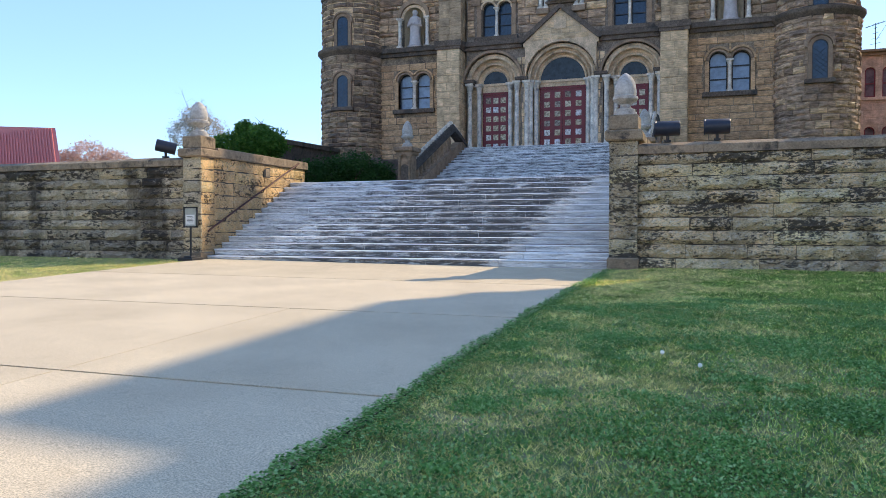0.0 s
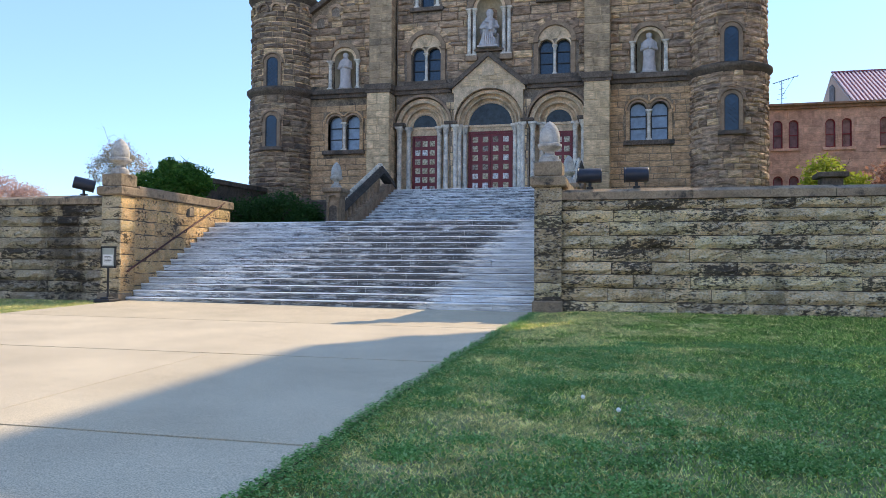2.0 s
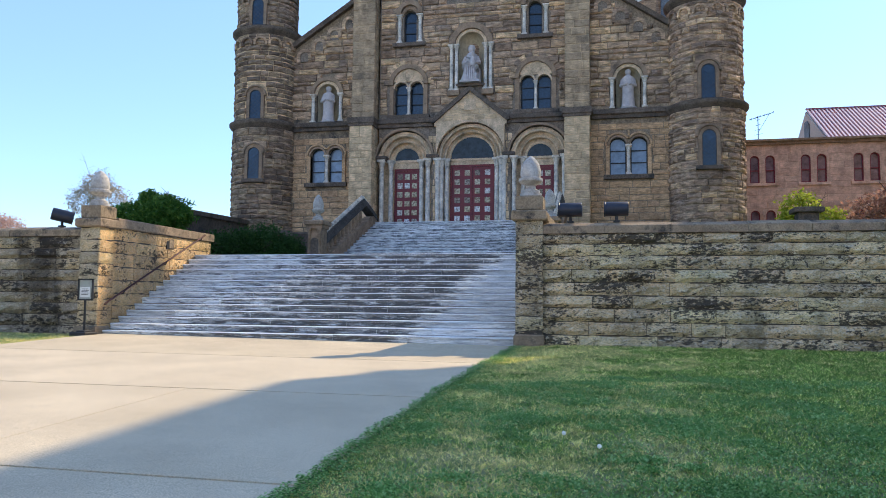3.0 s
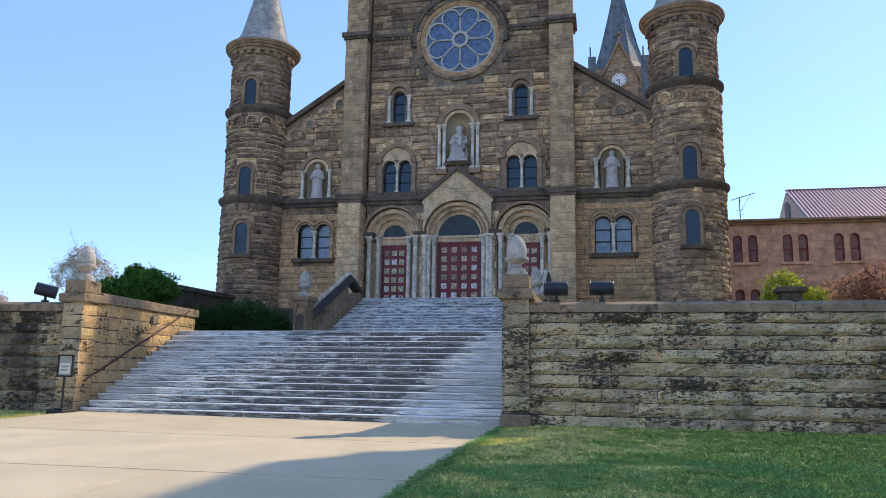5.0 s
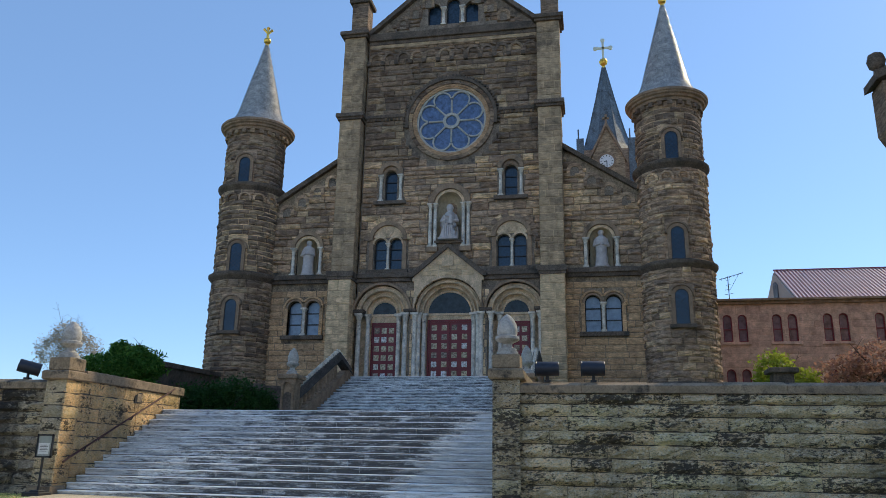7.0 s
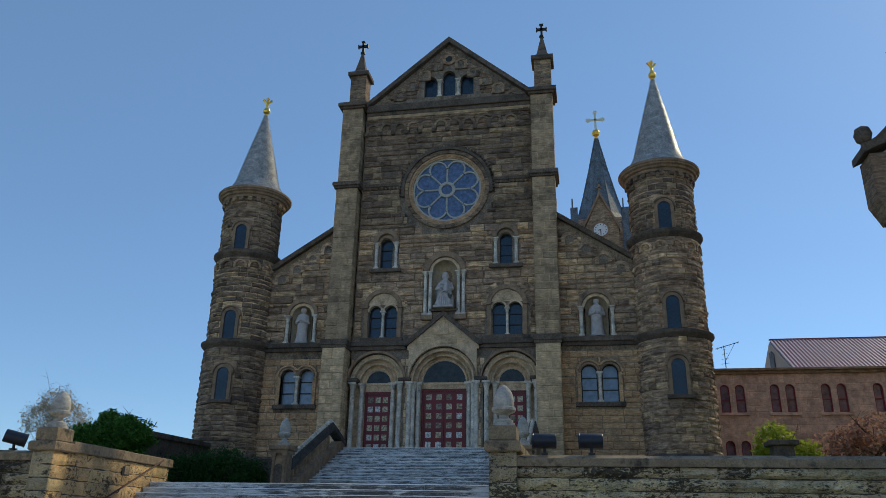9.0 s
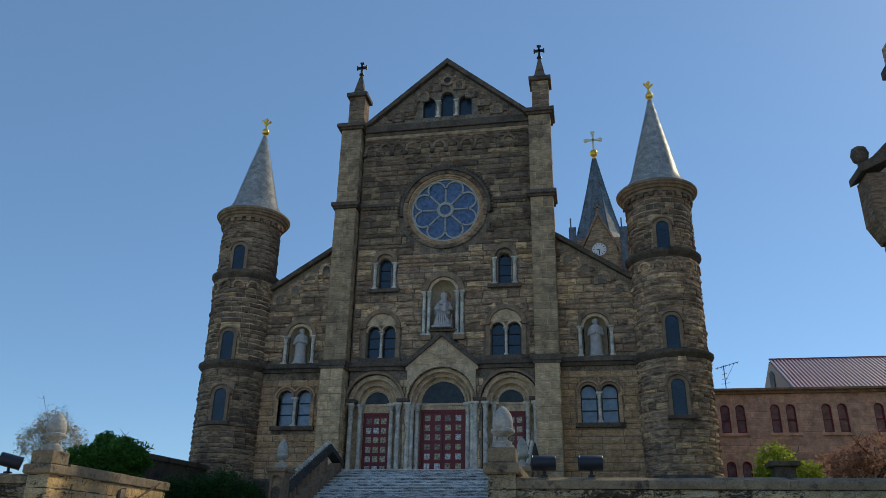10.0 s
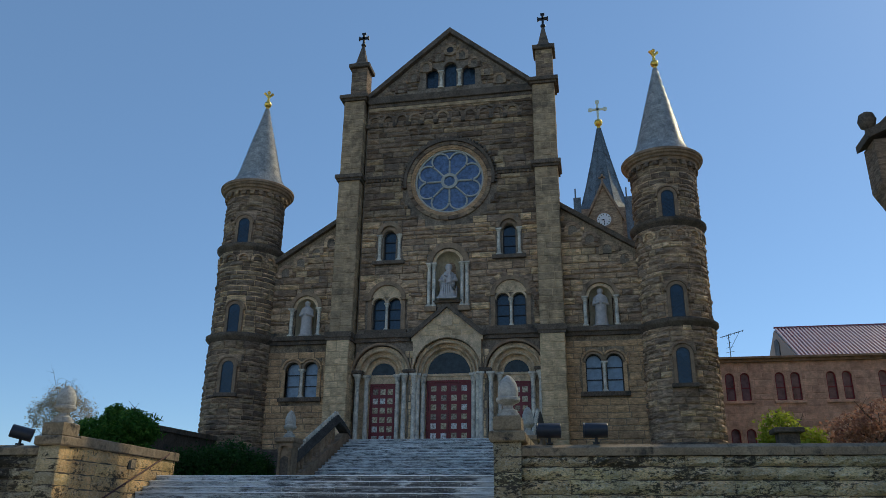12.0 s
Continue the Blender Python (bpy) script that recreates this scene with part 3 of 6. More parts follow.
def coping(parent, x0, x1, y0, y1, z0, z1, seed, along="x"):
    rng = random.Random(seed)
    a, b = (x0, x1) if along == "x" else (y0, y1)
    u = a
    while u < b - 0.01:
        w = rng.uniform(1.25, 1.75)
        e = b if b - u - w < 0.8 else u + w
        o = rng.uniform(-0.008, 0.008)
        m = Mesh()
        if along == "x":
            ua, ub, q = u + 0.004, e - 0.004, z1 + o
            side = [(y0 + o, z0), (y0 + o, q - 0.1), (y0 + 0.012 + o, q - 0.085), (y0 + 0.28, q), (y1 - 0.28, q), (y1, q - 0.06), (y1, z0)]
            m.prism_x(side, ua, ub)
        else:
            m.box(x0 + o, x1 + o, u + 0.004, e - 0.004, z0, z1 + o, 0.02)
        part("coping_stone", m, COPING, parent)
        u = e


wall_r = thing("retaining_wall_east", "coursed weathered sandstone retaining wall with a plain coping", "stone wall", kind="structure")
part("core", Mesh().box(5.95, 40, 17.14, 17.6, -0.3, 2.36), WALLJOINT, wall_r)
stones_on(wall_r, front(17.13), 5.95, 20, LEVELS, 21, (0.6, 1.9), WALLSTONE)
coping(wall_r, 5.95, 22, 17.04, 17.66, 2.362, 2.62, 3)
wall_l = thing("retaining_wall_west", "soot-darkened sandstone retaining wall with a plain coping", "stone wall", kind="structure")
part("core", Mesh().box(-40, -6.02, 17.14, 17.6, -0.3, 2.44), WALLJOINT, wall_l)
stones_on(wall_l, front(17.13), -21, -6.02, LEVELS[:-1] + [2.44], 22, (0.6, 1.9), SOOTSTONE)
coping(wall_l, -22, -6.02, 17.04, 17.66, 2.442, 2.7, 5)

# wing walls beside the flight
wing_l = thing("wing_wall_west", "sandstone wing wall beside the steps, sunlight in its colour, with flat coping", "stone wall", kind="structure")
part("core", Mesh().box(-6.0, -5.46, 17.62, 22.55, -0.2, 2.69), WALLJOINT, wing_l)
stones_on(wing_l, side_right(-5.46), 17.62, 22.5, [-0.1, 0.28, 0.62, 0.95, 1.3, 1.66, 2.02, 2.36, 2.69], 31, (0.5, 1.1), SUNLITSTONE, 0.02, 0.025, 0.013)
coping(wing_l, -6.06, -5.36, 17.66, 22.6, 2.692, 2.95, 8, "y")
wing_r = thing("wing_wall_east", "sandstone wing wall beside the steps with flat coping", "stone wall", kind="structure")
part("core", Mesh().box(5.36, 5.94, 17.62, 22.55, -0.2, 2.69), WALLJOINT, wing_r)
coping(wing_r, 5.3, 6.0, 17.66, 22.6, 2.692, 2.95, 9, "y")

# ---- gate pillars with acorn finials ----


def acorn(m, cx, cy, z, s, slim=0.82):
    """Turned acorn finial of height s on a round foot."""
    prof = [(0.32, 0.0), (0.32, 0.08), (0.27, 0.085), (0.27, 0.15), (0.2, 0.17), (0.15, 0.2), (0.14, 0.26), (0.2, 0.3), (0.31, 0.34), (0.35, 0.38), (0.35, 0.44), (0.3, 0.455), (0.285, 0.47), (0.3, 0.53), (0.3, 0.62), (0.275, 0.73), (0.23, 0.82), (0.165, 0.9), (0.085, 0.965), (0.01, 1.0)]
    m.lathe(cx, cy, [(r * s * slim, z + h * s) for r, h in prof], 28)
    return m


def pillar(name, x0, x1, inner, mat, seed, label):
    t = thing(name, label, "gate pillar", "gate pillars at the steps")
    part("core", Mesh().box(x0 + 0.02, x1 - 0.02, 17.03, 17.6, -0.3, 2.66), WALLJOINT, t)
    lv = [-0.22, 0.16, 0.5, 0.8, 1.12, 1.42, 1.72, 2.02, 2.34, 2.66]
    stones_on(t, front(17.03), x0, x1, lv, seed, (0.7, 0.8), mat, 0.02, 0.025)
    if inner > 0:
        # inner side takes the stone toned as in sun, lighter than the front
        stones_on(t, side_right(x1 - 0.02), 17.02, 17.62, lv, seed + 1, (0.7, 0.8), SUNLITSTONE, 0.016, 0.018, 0.013)
    else:
        stones_on(t, side_left(x0 + 0.02), -17.62, -17.02, lv, seed + 1, (0.7, 0.8), mat, 0.016, 0.018)
    part("plinth", Mesh().box(x0 - 0.03, x1 + 0.03, 16.94, 17.5, -0.3, 0.1, 0.03), COPING, t)
    part("cap", Mesh().box(x0 - 0.09, x1 + 0.09, 16.92, 17.75, 2.66, 2.9, 0.035), COPING, t)
    part("pedestal", Mesh().box(x0 + 0.0, x1 - 0.0, 17.02, 17.66, 2.9, 3.24, 0.03), COPING, t)
    part("finial", smooth(acorn(Mesh(), (x0 + x1) / 2, 17.34, 3.24, 0.96)), FINIAL, t, "grey weathered stone acorn finial")
    return t


pillar("gate_pillar", -6.02, -5.44, 1, SOOTSTONE, 41, "square sandstone pillar with a stone acorn finial, beside the sign stand")
pillar("gate_pillar", 5.35, 5.97, -1, WALLSTONE, 51, "square mossy sandstone pillar with a pale acorn finial, at the lawn's edge")

# ---- church ----
church = thing("church", "large dark sandstone church with twin round towers and gabled front", "church")
NY = 39.6


def gable_top(x):
    return 25.8 + (30.15 - 25.8) * (1 - min(abs(x), 5.1) / 5.1)


PORTALS = [(0.0, 1.22, 1.87, 8.6), (-3.68, 0.72, 1.56, 8.6), (3.68, 0.72, 1.56, 8.6)]
nave_holes = [Hole(cx, ro - 0.05, 4.9, zs) for cx, ri, ro, zs in PORTALS]
nave_holes += [Hole(0, 2.05, 0, 19.95, circle=True)]
for s in (-1, 1):
    nave_holes += [Hole(s * 3.5 + o, 0.36, 11.05, 12.55) for o in (-0.44, 0.44)]
    nave_holes += [Hole(s * 3.47, 0.36, 15.1, 16.6)]
nave_holes += [Hole(0, 0.8, 12.55, 14.75)]
nave_holes += [Hole(o, 0.4, 26.35, 27.4 + (0.35 if o == 0 else 0)) for o in (-1.15, 0, 1.15)]
part("nave_wall", pierced(-5.2, 5.2, 2.2, gable_top, nave_holes, NY, NY + 0.7), MORTAR, church)


def nave_skip(a, b, c, d):
    if d > 10.3 and c < 10.85:
        return True
    if 10.3 < d < 12.6 and abs((a + b) / 2) < 2.3 * (12.4 - d) / 2.0 + 0.35:
        return True
    if d > 25.35 and c < 25.95:
        return True
    for h in nave_holes:
        if h.touches(a, b, c, d, 0.68 if h.circle else (0.33 if h.z0 > 6 else 0.02)):
            return True
    return False


m = lay(Mesh(), front(NY), -5.15, 5.15, 4.8, 10.33, 6, high=(0.3, 0.46), long=(0.4, 0.9), d=0.02, bulge=0.015, gap=0.009, skip=nave_skip)
tagged(part("lower_stonework", m, ASHLAR, church, "smooth tan ashlar round the portals"), kind="stuff")
m = lay(Mesh(), front(NY), -5.15, 5.15, 10.33, 17.6, 5, high=(0.22, 0.48), long=(0.5, 1.5), gap=0.007, skip=nave_skip)
tagged(part("stonework", m, RUBBLE, church, "rough coursed brown sandstone"), kind="stuff")
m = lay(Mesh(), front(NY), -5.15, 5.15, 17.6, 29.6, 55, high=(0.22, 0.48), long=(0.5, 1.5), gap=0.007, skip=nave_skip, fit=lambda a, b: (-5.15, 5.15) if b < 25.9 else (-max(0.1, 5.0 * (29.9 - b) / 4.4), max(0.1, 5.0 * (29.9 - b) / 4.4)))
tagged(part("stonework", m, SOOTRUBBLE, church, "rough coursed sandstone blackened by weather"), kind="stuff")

for s in (-1, 1):
    hs = [Hole(s * 8.27 + o, 0.42, 7.4, 8.95) for o in (-0.53, 0.53)] + [Hole(s * 8.28, 0.66, 10.85, 12.4)]
    x0, x1 = (6.3, 10.5) if s > 0 else (-10.6, -6.3)
    head, fall = (17.81, 0.678) if s > 0 else (17.84, 0.643)

    def top(x, head=head, fall=fall):
        return head - (abs(x) - 6.3) * fall

    part("aisle_wall", pierced(x0, x1, 2.2, top, hs, NY, NY + 0.7), AISLEJOINT, church)

    def aisle_skip(a, b, c, d, hs=hs, top=top):
        return (d > 10.3 and c < 10.85) or any(h.touches(a, b, c, d, 0.2) for h in hs) or d > top(max(abs(a), abs(b))) - 0.3

    xa, xb = (x0, 10.4) if s > 0 else (-10.5, x1)
    lay(None, front(NY), xa, xb, 2.3, 10.33, 64 + s, high=(0.26, 0.42), long=(0.45, 1.3), d=0.02, bulge=0.03, gap=0.006, skip=aisle_skip, each=(LOWERSTONE, church))
    m = lay(Mesh(), front(NY), xa, xb, 10.33, 17.8, 60 + s, high=(0.22, 0.48), long=(0.5, 1.3), gap=0.007, skip=aisle_skip)
    tagged(part("stonework", m, RUBBLE, church, "rough coursed brown sandstone"), kind="stuff")
    # raking coping and stepped corbel arches under it
    c = Mesh()
    za, zb = top(6.3), top(10.55)
    xa, xb = s * 6.3, s * 10.55
    c.hexa([(xa, NY - 0.3, za - 0.05), (xb, NY - 0.3, zb - 0.05), (xb, NY + 0.8, zb - 0.05), (xa, NY + 0.8, za - 0.05), (xa, NY - 0.36, za + 0.22), (xb, NY - 0.36, zb + 0.22), (xb, NY + 0.8, zb + 0.22), (xa, NY + 0.8, za + 0.22)] if s > 0 else [(xb, NY - 0.3, zb - 0.05), (xa, NY - 0.3, za - 0.05), (xa, NY + 0.8, za - 0.05), (xb, NY + 0.8, zb - 0.05), (xb, NY - 0.36, zb + 0.22), (xa, NY - 0.36, za + 0.22), (xa, NY + 0.8, za + 0.22), (xb, NY + 0.8, zb + 0.22)])
    part("raking_coping", c, DARKBAND, church)
    for i in range(4):
        x = s * (7.0 + i * 0.9)
        z = top(abs(x) + 0.3) - 0.75
        part("corbel_arch", Mesh().arch(x, z, 0.24, 0.44, NY - 0.16, NY + 0.02, 10).box(x - 0.44, x - 0.24, NY - 0.16, NY, z - 0.35, z).box(x + 0.24, x + 0.44, NY - 0.16, NY, z - 0.2, z), RUBBLE, church)
        # flat dark infill stands in for the shaded recess under the arch
        part("blind_panel", Mesh().prism([(x - 0.24, z - 0.3), (x + 0.24, z - 0.3)] + [(x + 0.24 * math.cos(math.pi * k / 8), z + 0.24 * math.sin(math.pi * k / 8)) for k in range(9)], NY - 0.1, NY + 0.02), MORTAR, church)

# body behind the front
body = Mesh().box(-5.3, 5.3, NY + 0.7, 75, 2.0, 25.2)
body.prism([(-5.6, 25.2), (5.6, 25.2), (0, 30.2)], NY + 0.72, 75)
body.box(-10.2, -5.3, NY + 0.7, 75, 2.0, 15.6).box(5.3, 10.2, NY + 0.7, 75, 2.0, 15.6)
part("body", body, RUBBLE, church, "long sandstone body behind the front")

# buttresses
for s in (-1, 1):
    for z0, z1, yf in ((2.2, 10.35, 38.65), (10.8, 20.1, 38.95), (20.5, 25.6, 39.05)):
        m = Mesh()
        xa, xb = (5.06, 6.36) if s > 0 else (-6.6, -5.3)
        m.box(xa + 0.02, xb - 0.02, yf + 0.02, NY + 0.9, z0, z1)
        hi = (0.36, 0.5)
        lay(m, front(yf + 0.02), xa, xb, z0, z1, int(z0 * 10 + s), hi, (0.5, 0.95), 0.02, 0.012, gap=0.011)
        lay(m, side_right(xb - 0.02), yf, NY + 0.6, z0, z1, int(z0 * 11 + s), hi, (0.4, 0.7), 0.02, 0.012, gap=0.011)
        lay(m, side_left(xa + 0.02), -NY - 0.6, -yf, z0, z1, int(z0 * 12 + s), hi, (0.4, 0.7), 0.02, 0.012, gap=0.011)
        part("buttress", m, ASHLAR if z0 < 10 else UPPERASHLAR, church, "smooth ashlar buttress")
    for z0, z1, yf, o in ((10.35, 10.82, 38.55, 0.12), (20.1, 20.5, 38.75, 0.2), (25.6, 26.0, 38.8, 0.25)):
        bc = 5.71 if s > 0 else -5.95
        m = Mesh().box(bc - 0.65 - o, bc + 0.65 + o, yf, NY + 0.9, z0 + 0.14, z1, 0.03)
        m.box(bc - 0.65 - o * 0.5, bc + 0.65 + o * 0.5, yf + o * 0.5, NY + 0.9, z0, z0 + 0.15)
        part("buttress_cap", m, DARKBAND, church)
    # pinnacle
    px, py = (5.82 if s > 0 else -5.75), 39.65
    p = part("pinnacle", Mesh().box(px - 0.5, px + 0.5, py - 0.5, py + 0.5, 26.0, 28.05), SOOTRUBBLE, church, "square stone pinnacle with a dark cross")
    tagged(part("facing", lay(Mesh(), front(py - 0.5), px - 0.52, px + 0.52, 26.0, 28.05, 77, (0.3, 0.4), (0.4, 0.7), 0.015, 0.01), SOOTRUBBLE, p), kind="stuff")
    part("cap", Mesh().box(px - 0.67, px + 0.67, py - 0.67, py + 0.67, 28.05, 28.35, 0.04), DARKBAND, p)
    sp = Mesh()
    sp.lathe(px, py, [(0.74, 28.35), (0.46, 28.62), (0.11, 29.95), (0.1, 30.05)], 4, math.pi / 4, math.pi / 4 + 2 * math.pi)
    part("spirelet", sp, DARKBAND, p)
    cr = Mesh().box(px - 0.07, px + 0.07, py - 0.06, py + 0.06, 29.95, 31.0).box(px - 0.32, px + 0.32, py - 0.06, py + 0.06, 30.55, 30.7)
    cr.box(px - 0.34, px - 0.26, py - 0.07, py + 0.07, 30.49, 30.76).box(px + 0.26, px + 0.34, py - 0.07, py + 0.07, 30.49, 30.76).box(px - 0.13, px + 0.13, py - 0.07, py + 0.07, 30.93, 31.02)
    cr.lathe(px, py, [(0.05, 29.95), (0.16, 30.05), (0.16, 30.13), (0.05, 30.22)], 10)
    part("cross", cr, IRON, p, "small black cross")

# string courses and cornice
m = Mesh().box(-5.12, 5.12, NY - 0.3, NY + 0.02, 25.42, 25.9, 0.03).box(-5.12, 5.12, NY - 0.16, NY + 0.02, 25.2, 25.44)
part("cornice", m, DARKBAND, church)
for i in range(12):
    x = -4.68 + i * 0.85
    arc = Mesh().arch(x, 24.25, 0.28, 0.42, NY - 0.15, NY + 0.02, 10)
    part("blind_arch", arc.box(x - 0.42, x - 0.28, NY - 0.15, NY, 24.05, 24.25).box(x + 0.28, x + 0.42, NY - 0.15, NY, 24.05, 24.25), SOOTRUBBLE, church)
    part("corbel", Mesh().box(x - 0.55, x - 0.31, NY - 0.22, NY, 23.8, 24.06, 0.03), DARKBAND, church)
part("pale_course", Mesh().box(-5.1, 5.1, NY - 0.12, NY + 0.02, 24.98, 25.2), UPPERASHLAR, church)
for xa, xb in ((-5.12, -2.75), (2.75, 5.12)):
    m = Mesh().box(xa, xb, NY - 0.18, NY + 0.02, 20.3, 20.5, 0.02)
    n = int((xb - xa) / 0.22)
    for i in range(n):
        x = xa + (i + 0.5) * (xb - xa) / n
        m.box(x - 0.06, x + 0.06, NY - 0.13, NY + 0.01, 20.14, 20.3)
    part("string_course", m, DARKBAND, church)
for xa, xb in ((-10.6, -6.6), (6.36, 10.5), (-5.3, -2.05), (2.05, 5.12)):
    part("string_course", Mesh().box(xa, xb, NY - 0.28, NY + 0.02, 10.55, 10.82, 0.03).box(xa, xb, NY - 0.16, NY + 0.02, 10.35, 10.56), DARKBAND, church)
# gable coping and stepped blind arches
for s in (-1, 1):
    a, b = (s * 5.15, 25.8), (0.0, 30.13)
    pts = [(a[0], a[1]), (b[0], b[1]), (b[0], b[1] + 0.38), (a[0], a[1] + 0.32)]
    if s > 0:
        pts = pts[::-1]
    part("gable_coping", Mesh().prism(pts, NY - 0.32, NY + 1.0), DARKBAND, church)
    for i in range(5):
        x = s * (0.75 + i * 0.78)
        z = gable_top(abs(x) + 0.35) - 0.62
        part("blind_arch", Mesh().arch(x, z, 0.2, 0.38, NY - 0.14, NY + 0.02, 10).box(x - 0.38, x - 0.2, NY - 0.14, NY, z - 0.4, z).box(x + 0.2, x + 0.38, NY - 0.14, NY, z - 0.4, z), SOOTRUBBLE, church)
        # recess shade of the gable arch, put in as a dark panel
        part("blind_panel", Mesh().prism([(x - 0.2, z - 0.4), (x + 0.2, z - 0.4)] + [(x + 0.2 * math.cos(math.pi * k / 8), z + 0.2 * math.sin(math.pi * k / 8)) for k in range(9)], NY - 0.09, NY + 0.02), MORTAR, church)
part("oculus_back", Mesh().arch(0, 28.95, 0.0, 0.22, NY - 0.1, NY + 0.02, 16, 0, 2 * math.pi), IRON, church)
part("gable_oculus", Mesh().arch(0, 28.95, 0.22, 0.42, NY - 0.14, NY + 0.02, 16, 0, 2 * math.pi), SOOTRUBBLE, church)


def column(m, x, y, z0, z1, r, cap=0.34):
    """A round shaft with a moulded base and a block capital."""
    m.box(x - r * 1.5, x + r * 1.5, y - r * 1.5, y + r * 1.5, z0, z0 + r * 0.7)
    m.lathe(x, y, [(r * 1.4, z0 + r * 0.7), (r * 1.4, z0 + r * 1.1), (r * 1.1, z0 + r * 1.5), (r, z0 + r * 1.7), (r * 0.93, z1 - cap), (r * 1.15, z1 - cap + 0.02), (r * 1.0, z1 - cap + 0.06), (r * 1.35, z1 - cap * 0.45), (r * 1.6, z1 - cap * 0.25)], 14)
    m.box(x - r * 1.7, x + r * 1.7, y - r * 1.7, y + r * 1.7, z1 - cap * 0.27, z1)
    return m


def glazed(parent, h, y, frame_w=0.05, bars=2, diamonds=False, glass=None):
    """A round-headed sash in an opening: a dark frame, glass and bars."""
    w = part("window", Mesh().arch(h.cx, h.zs, h.w - frame_w, h.w + 0.01, y - 0.03, y + 0.08, 14).box(h.cx - h.w, h.cx - h.w + frame_w, y - 0.03, y + 0.08, h.z0, h.zs).box(h.cx + h.w - frame_w, h.cx + h.w, y - 0.03, y + 0.08, h.z0, h.zs).box(h.cx - h.w, h.cx + h.w, y - 0.031, y + 0.08, h.z0 - 0.01, h.z0 + frame_w), IRON, parent, "round-headed window with dark frame")
    g = Mesh()
    out = [(h.cx - h.w + 0.01, h.z0), (h.cx + h.w - 0.01, h.z0)] + [(h.cx + (h.w - 0.01) * math.cos(math.pi * i / 16), h.zs + (h.w - 0.01) * math.sin(math.pi * i / 16)) for i in range(17)]
    g.prism(out, y + 0.03, y + 0.05)
    part("pane", g, glass or GLASS, w)
    if diamonds:
        d = Mesh()
        top = h.zs + h.w
        n = int((top - h.z0) / 0.28) + 2
        for i in range(-2, n):
            for sl in (-1, 1):
                z = h.z0 + i * 0.28
                za, zb = (z, z + 2 * h.w * 1.3) if sl > 0 else (z + 2 * h.w * 1.3, z)
                if min(za, zb) < h.z0 or max(za, zb) > h.zs + h.w * 0.35:
                    continue
                d.tube([(h.cx - h.w, y + 0.02, za), (h.cx + h.w, y + 0.02, zb)], 0.009, 4)
        if d.v:
            tagged(part("leading", d, LEAD, w), kind="stuff")
    if bars:
        for i in range(1, bars + 1):
            z = h.z0 + (h.zs + h.w * 0.2 - h.z0) * i / (bars + 0.6) + 0.02
            part("bar", Mesh().box(h.cx - h.w, h.cx + h.w, y - 0.035, y + 0.03, z - 0.025, z + 0.025), IRON, w)
    return w


def hood(parent, cx, zs, r0, r1, y, z0, depth=0.16, mat=None):
    """Dressed surround of a round-headed opening: jambs and arch."""
    m = Mesh().arch(cx, zs, r0, r1, y - depth, y + 0.3, 18)
    m.box(cx - r1, cx - r0, y - depth, y + 0.3, z0, zs).box(cx + r0, cx + r1, y - depth, y + 0.3, z0, zs)
    return part("surround", m, mat or TRIM, parent)


# paired windows, single windows and niches of the nave
for s in (-1, 1):
    cx = s * 3.5
    for o in (-0.44, 0.44):
        glazed(church, Hole(cx + o, 0.36, 11.05, 12.55), NY + 0.25)
    m = Mesh().arch(cx, 12.75, 0.88, 1.12, NY - 0.2, NY + 0.05, 22)
    m.box(cx - 1.08, cx - 0.86, NY - 0.1, NY + 0.3, 11.0, 12.75).box(cx + 0.86, cx + 1.08, NY - 0.1, NY + 0.3, 11.0, 12.75)
    part("surround", m, BROWNTRIM, church)
    for i in range(11):
        a0, a1 = math.pi * i / 11 + 0.012, math.pi * (i + 1) / 11 - 0.012
        part("voussoir", Mesh().arch(cx, 12.75, 1.13, 1.42, NY - 0.1, NY + 0.05, 3, a0, a1), RUBBLE, church)
    t = Mesh()
    out = [(cx + 0.88 * math.cos(math.pi * i / 20), 12.95 + 0.8 * math.sin(math.pi * i / 20)) for i in range(21)]
    t.prism([(cx - 0.88, 12.93), (cx + 0.88, 12.93)] + out[1:-1], NY - 0.06, NY + 0.05)
    t.arch(cx, 13.3, 0.2, 0.3, NY - 0.1, NY, 16, 0, 2 * math.pi)
    part("tympanum", t, TRIM, church, "pale carved tympanum with a roundel")
    m = Mesh()
    for o in (-0.44, 0.44):
        m.arch(cx + o, 12.55, 0.36, 0.46, NY - 0.08, NY + 0.25, 12)
    part("light_heads", m, TRIM, church)
    part("mullion", smooth(column(Mesh(), cx, NY + 0.02, 11.05, 12.6, 0.085, 0.26)), MARBLE, church, "pale marble colonnette")
    part("sill", Mesh().box(cx - 1.2, cx + 1.2, NY - 0.22, NY + 0.3, 10.82, 11.04, 0.02), DARKBAND, church)
    # upper single light
    cx = s * 3.47
    glazed(church, Hole(cx, 0.36, 15.1, 16.6), NY + 0.25)
    part("surround", Mesh().arch(cx, 16.75, 0.5, 0.74, NY - 0.2, NY + 0.05, 18).arch(cx, 16.65, 0.36, 0.5, NY - 0.08, NY + 0.25, 18), BROWNTRIM, church)
    for o in (-0.58, 0.58):
        part("colonnette", smooth(column(Mesh(), cx + o, NY - 0.06, 15.1, 16.7, 0.1, 0.3)), MARBLE, church)
    part("sill", Mesh().box(cx - 0.95, cx + 0.95, NY - 0.24, NY + 0.3, 14.88, 15.1, 0.02), DARKBAND, church)


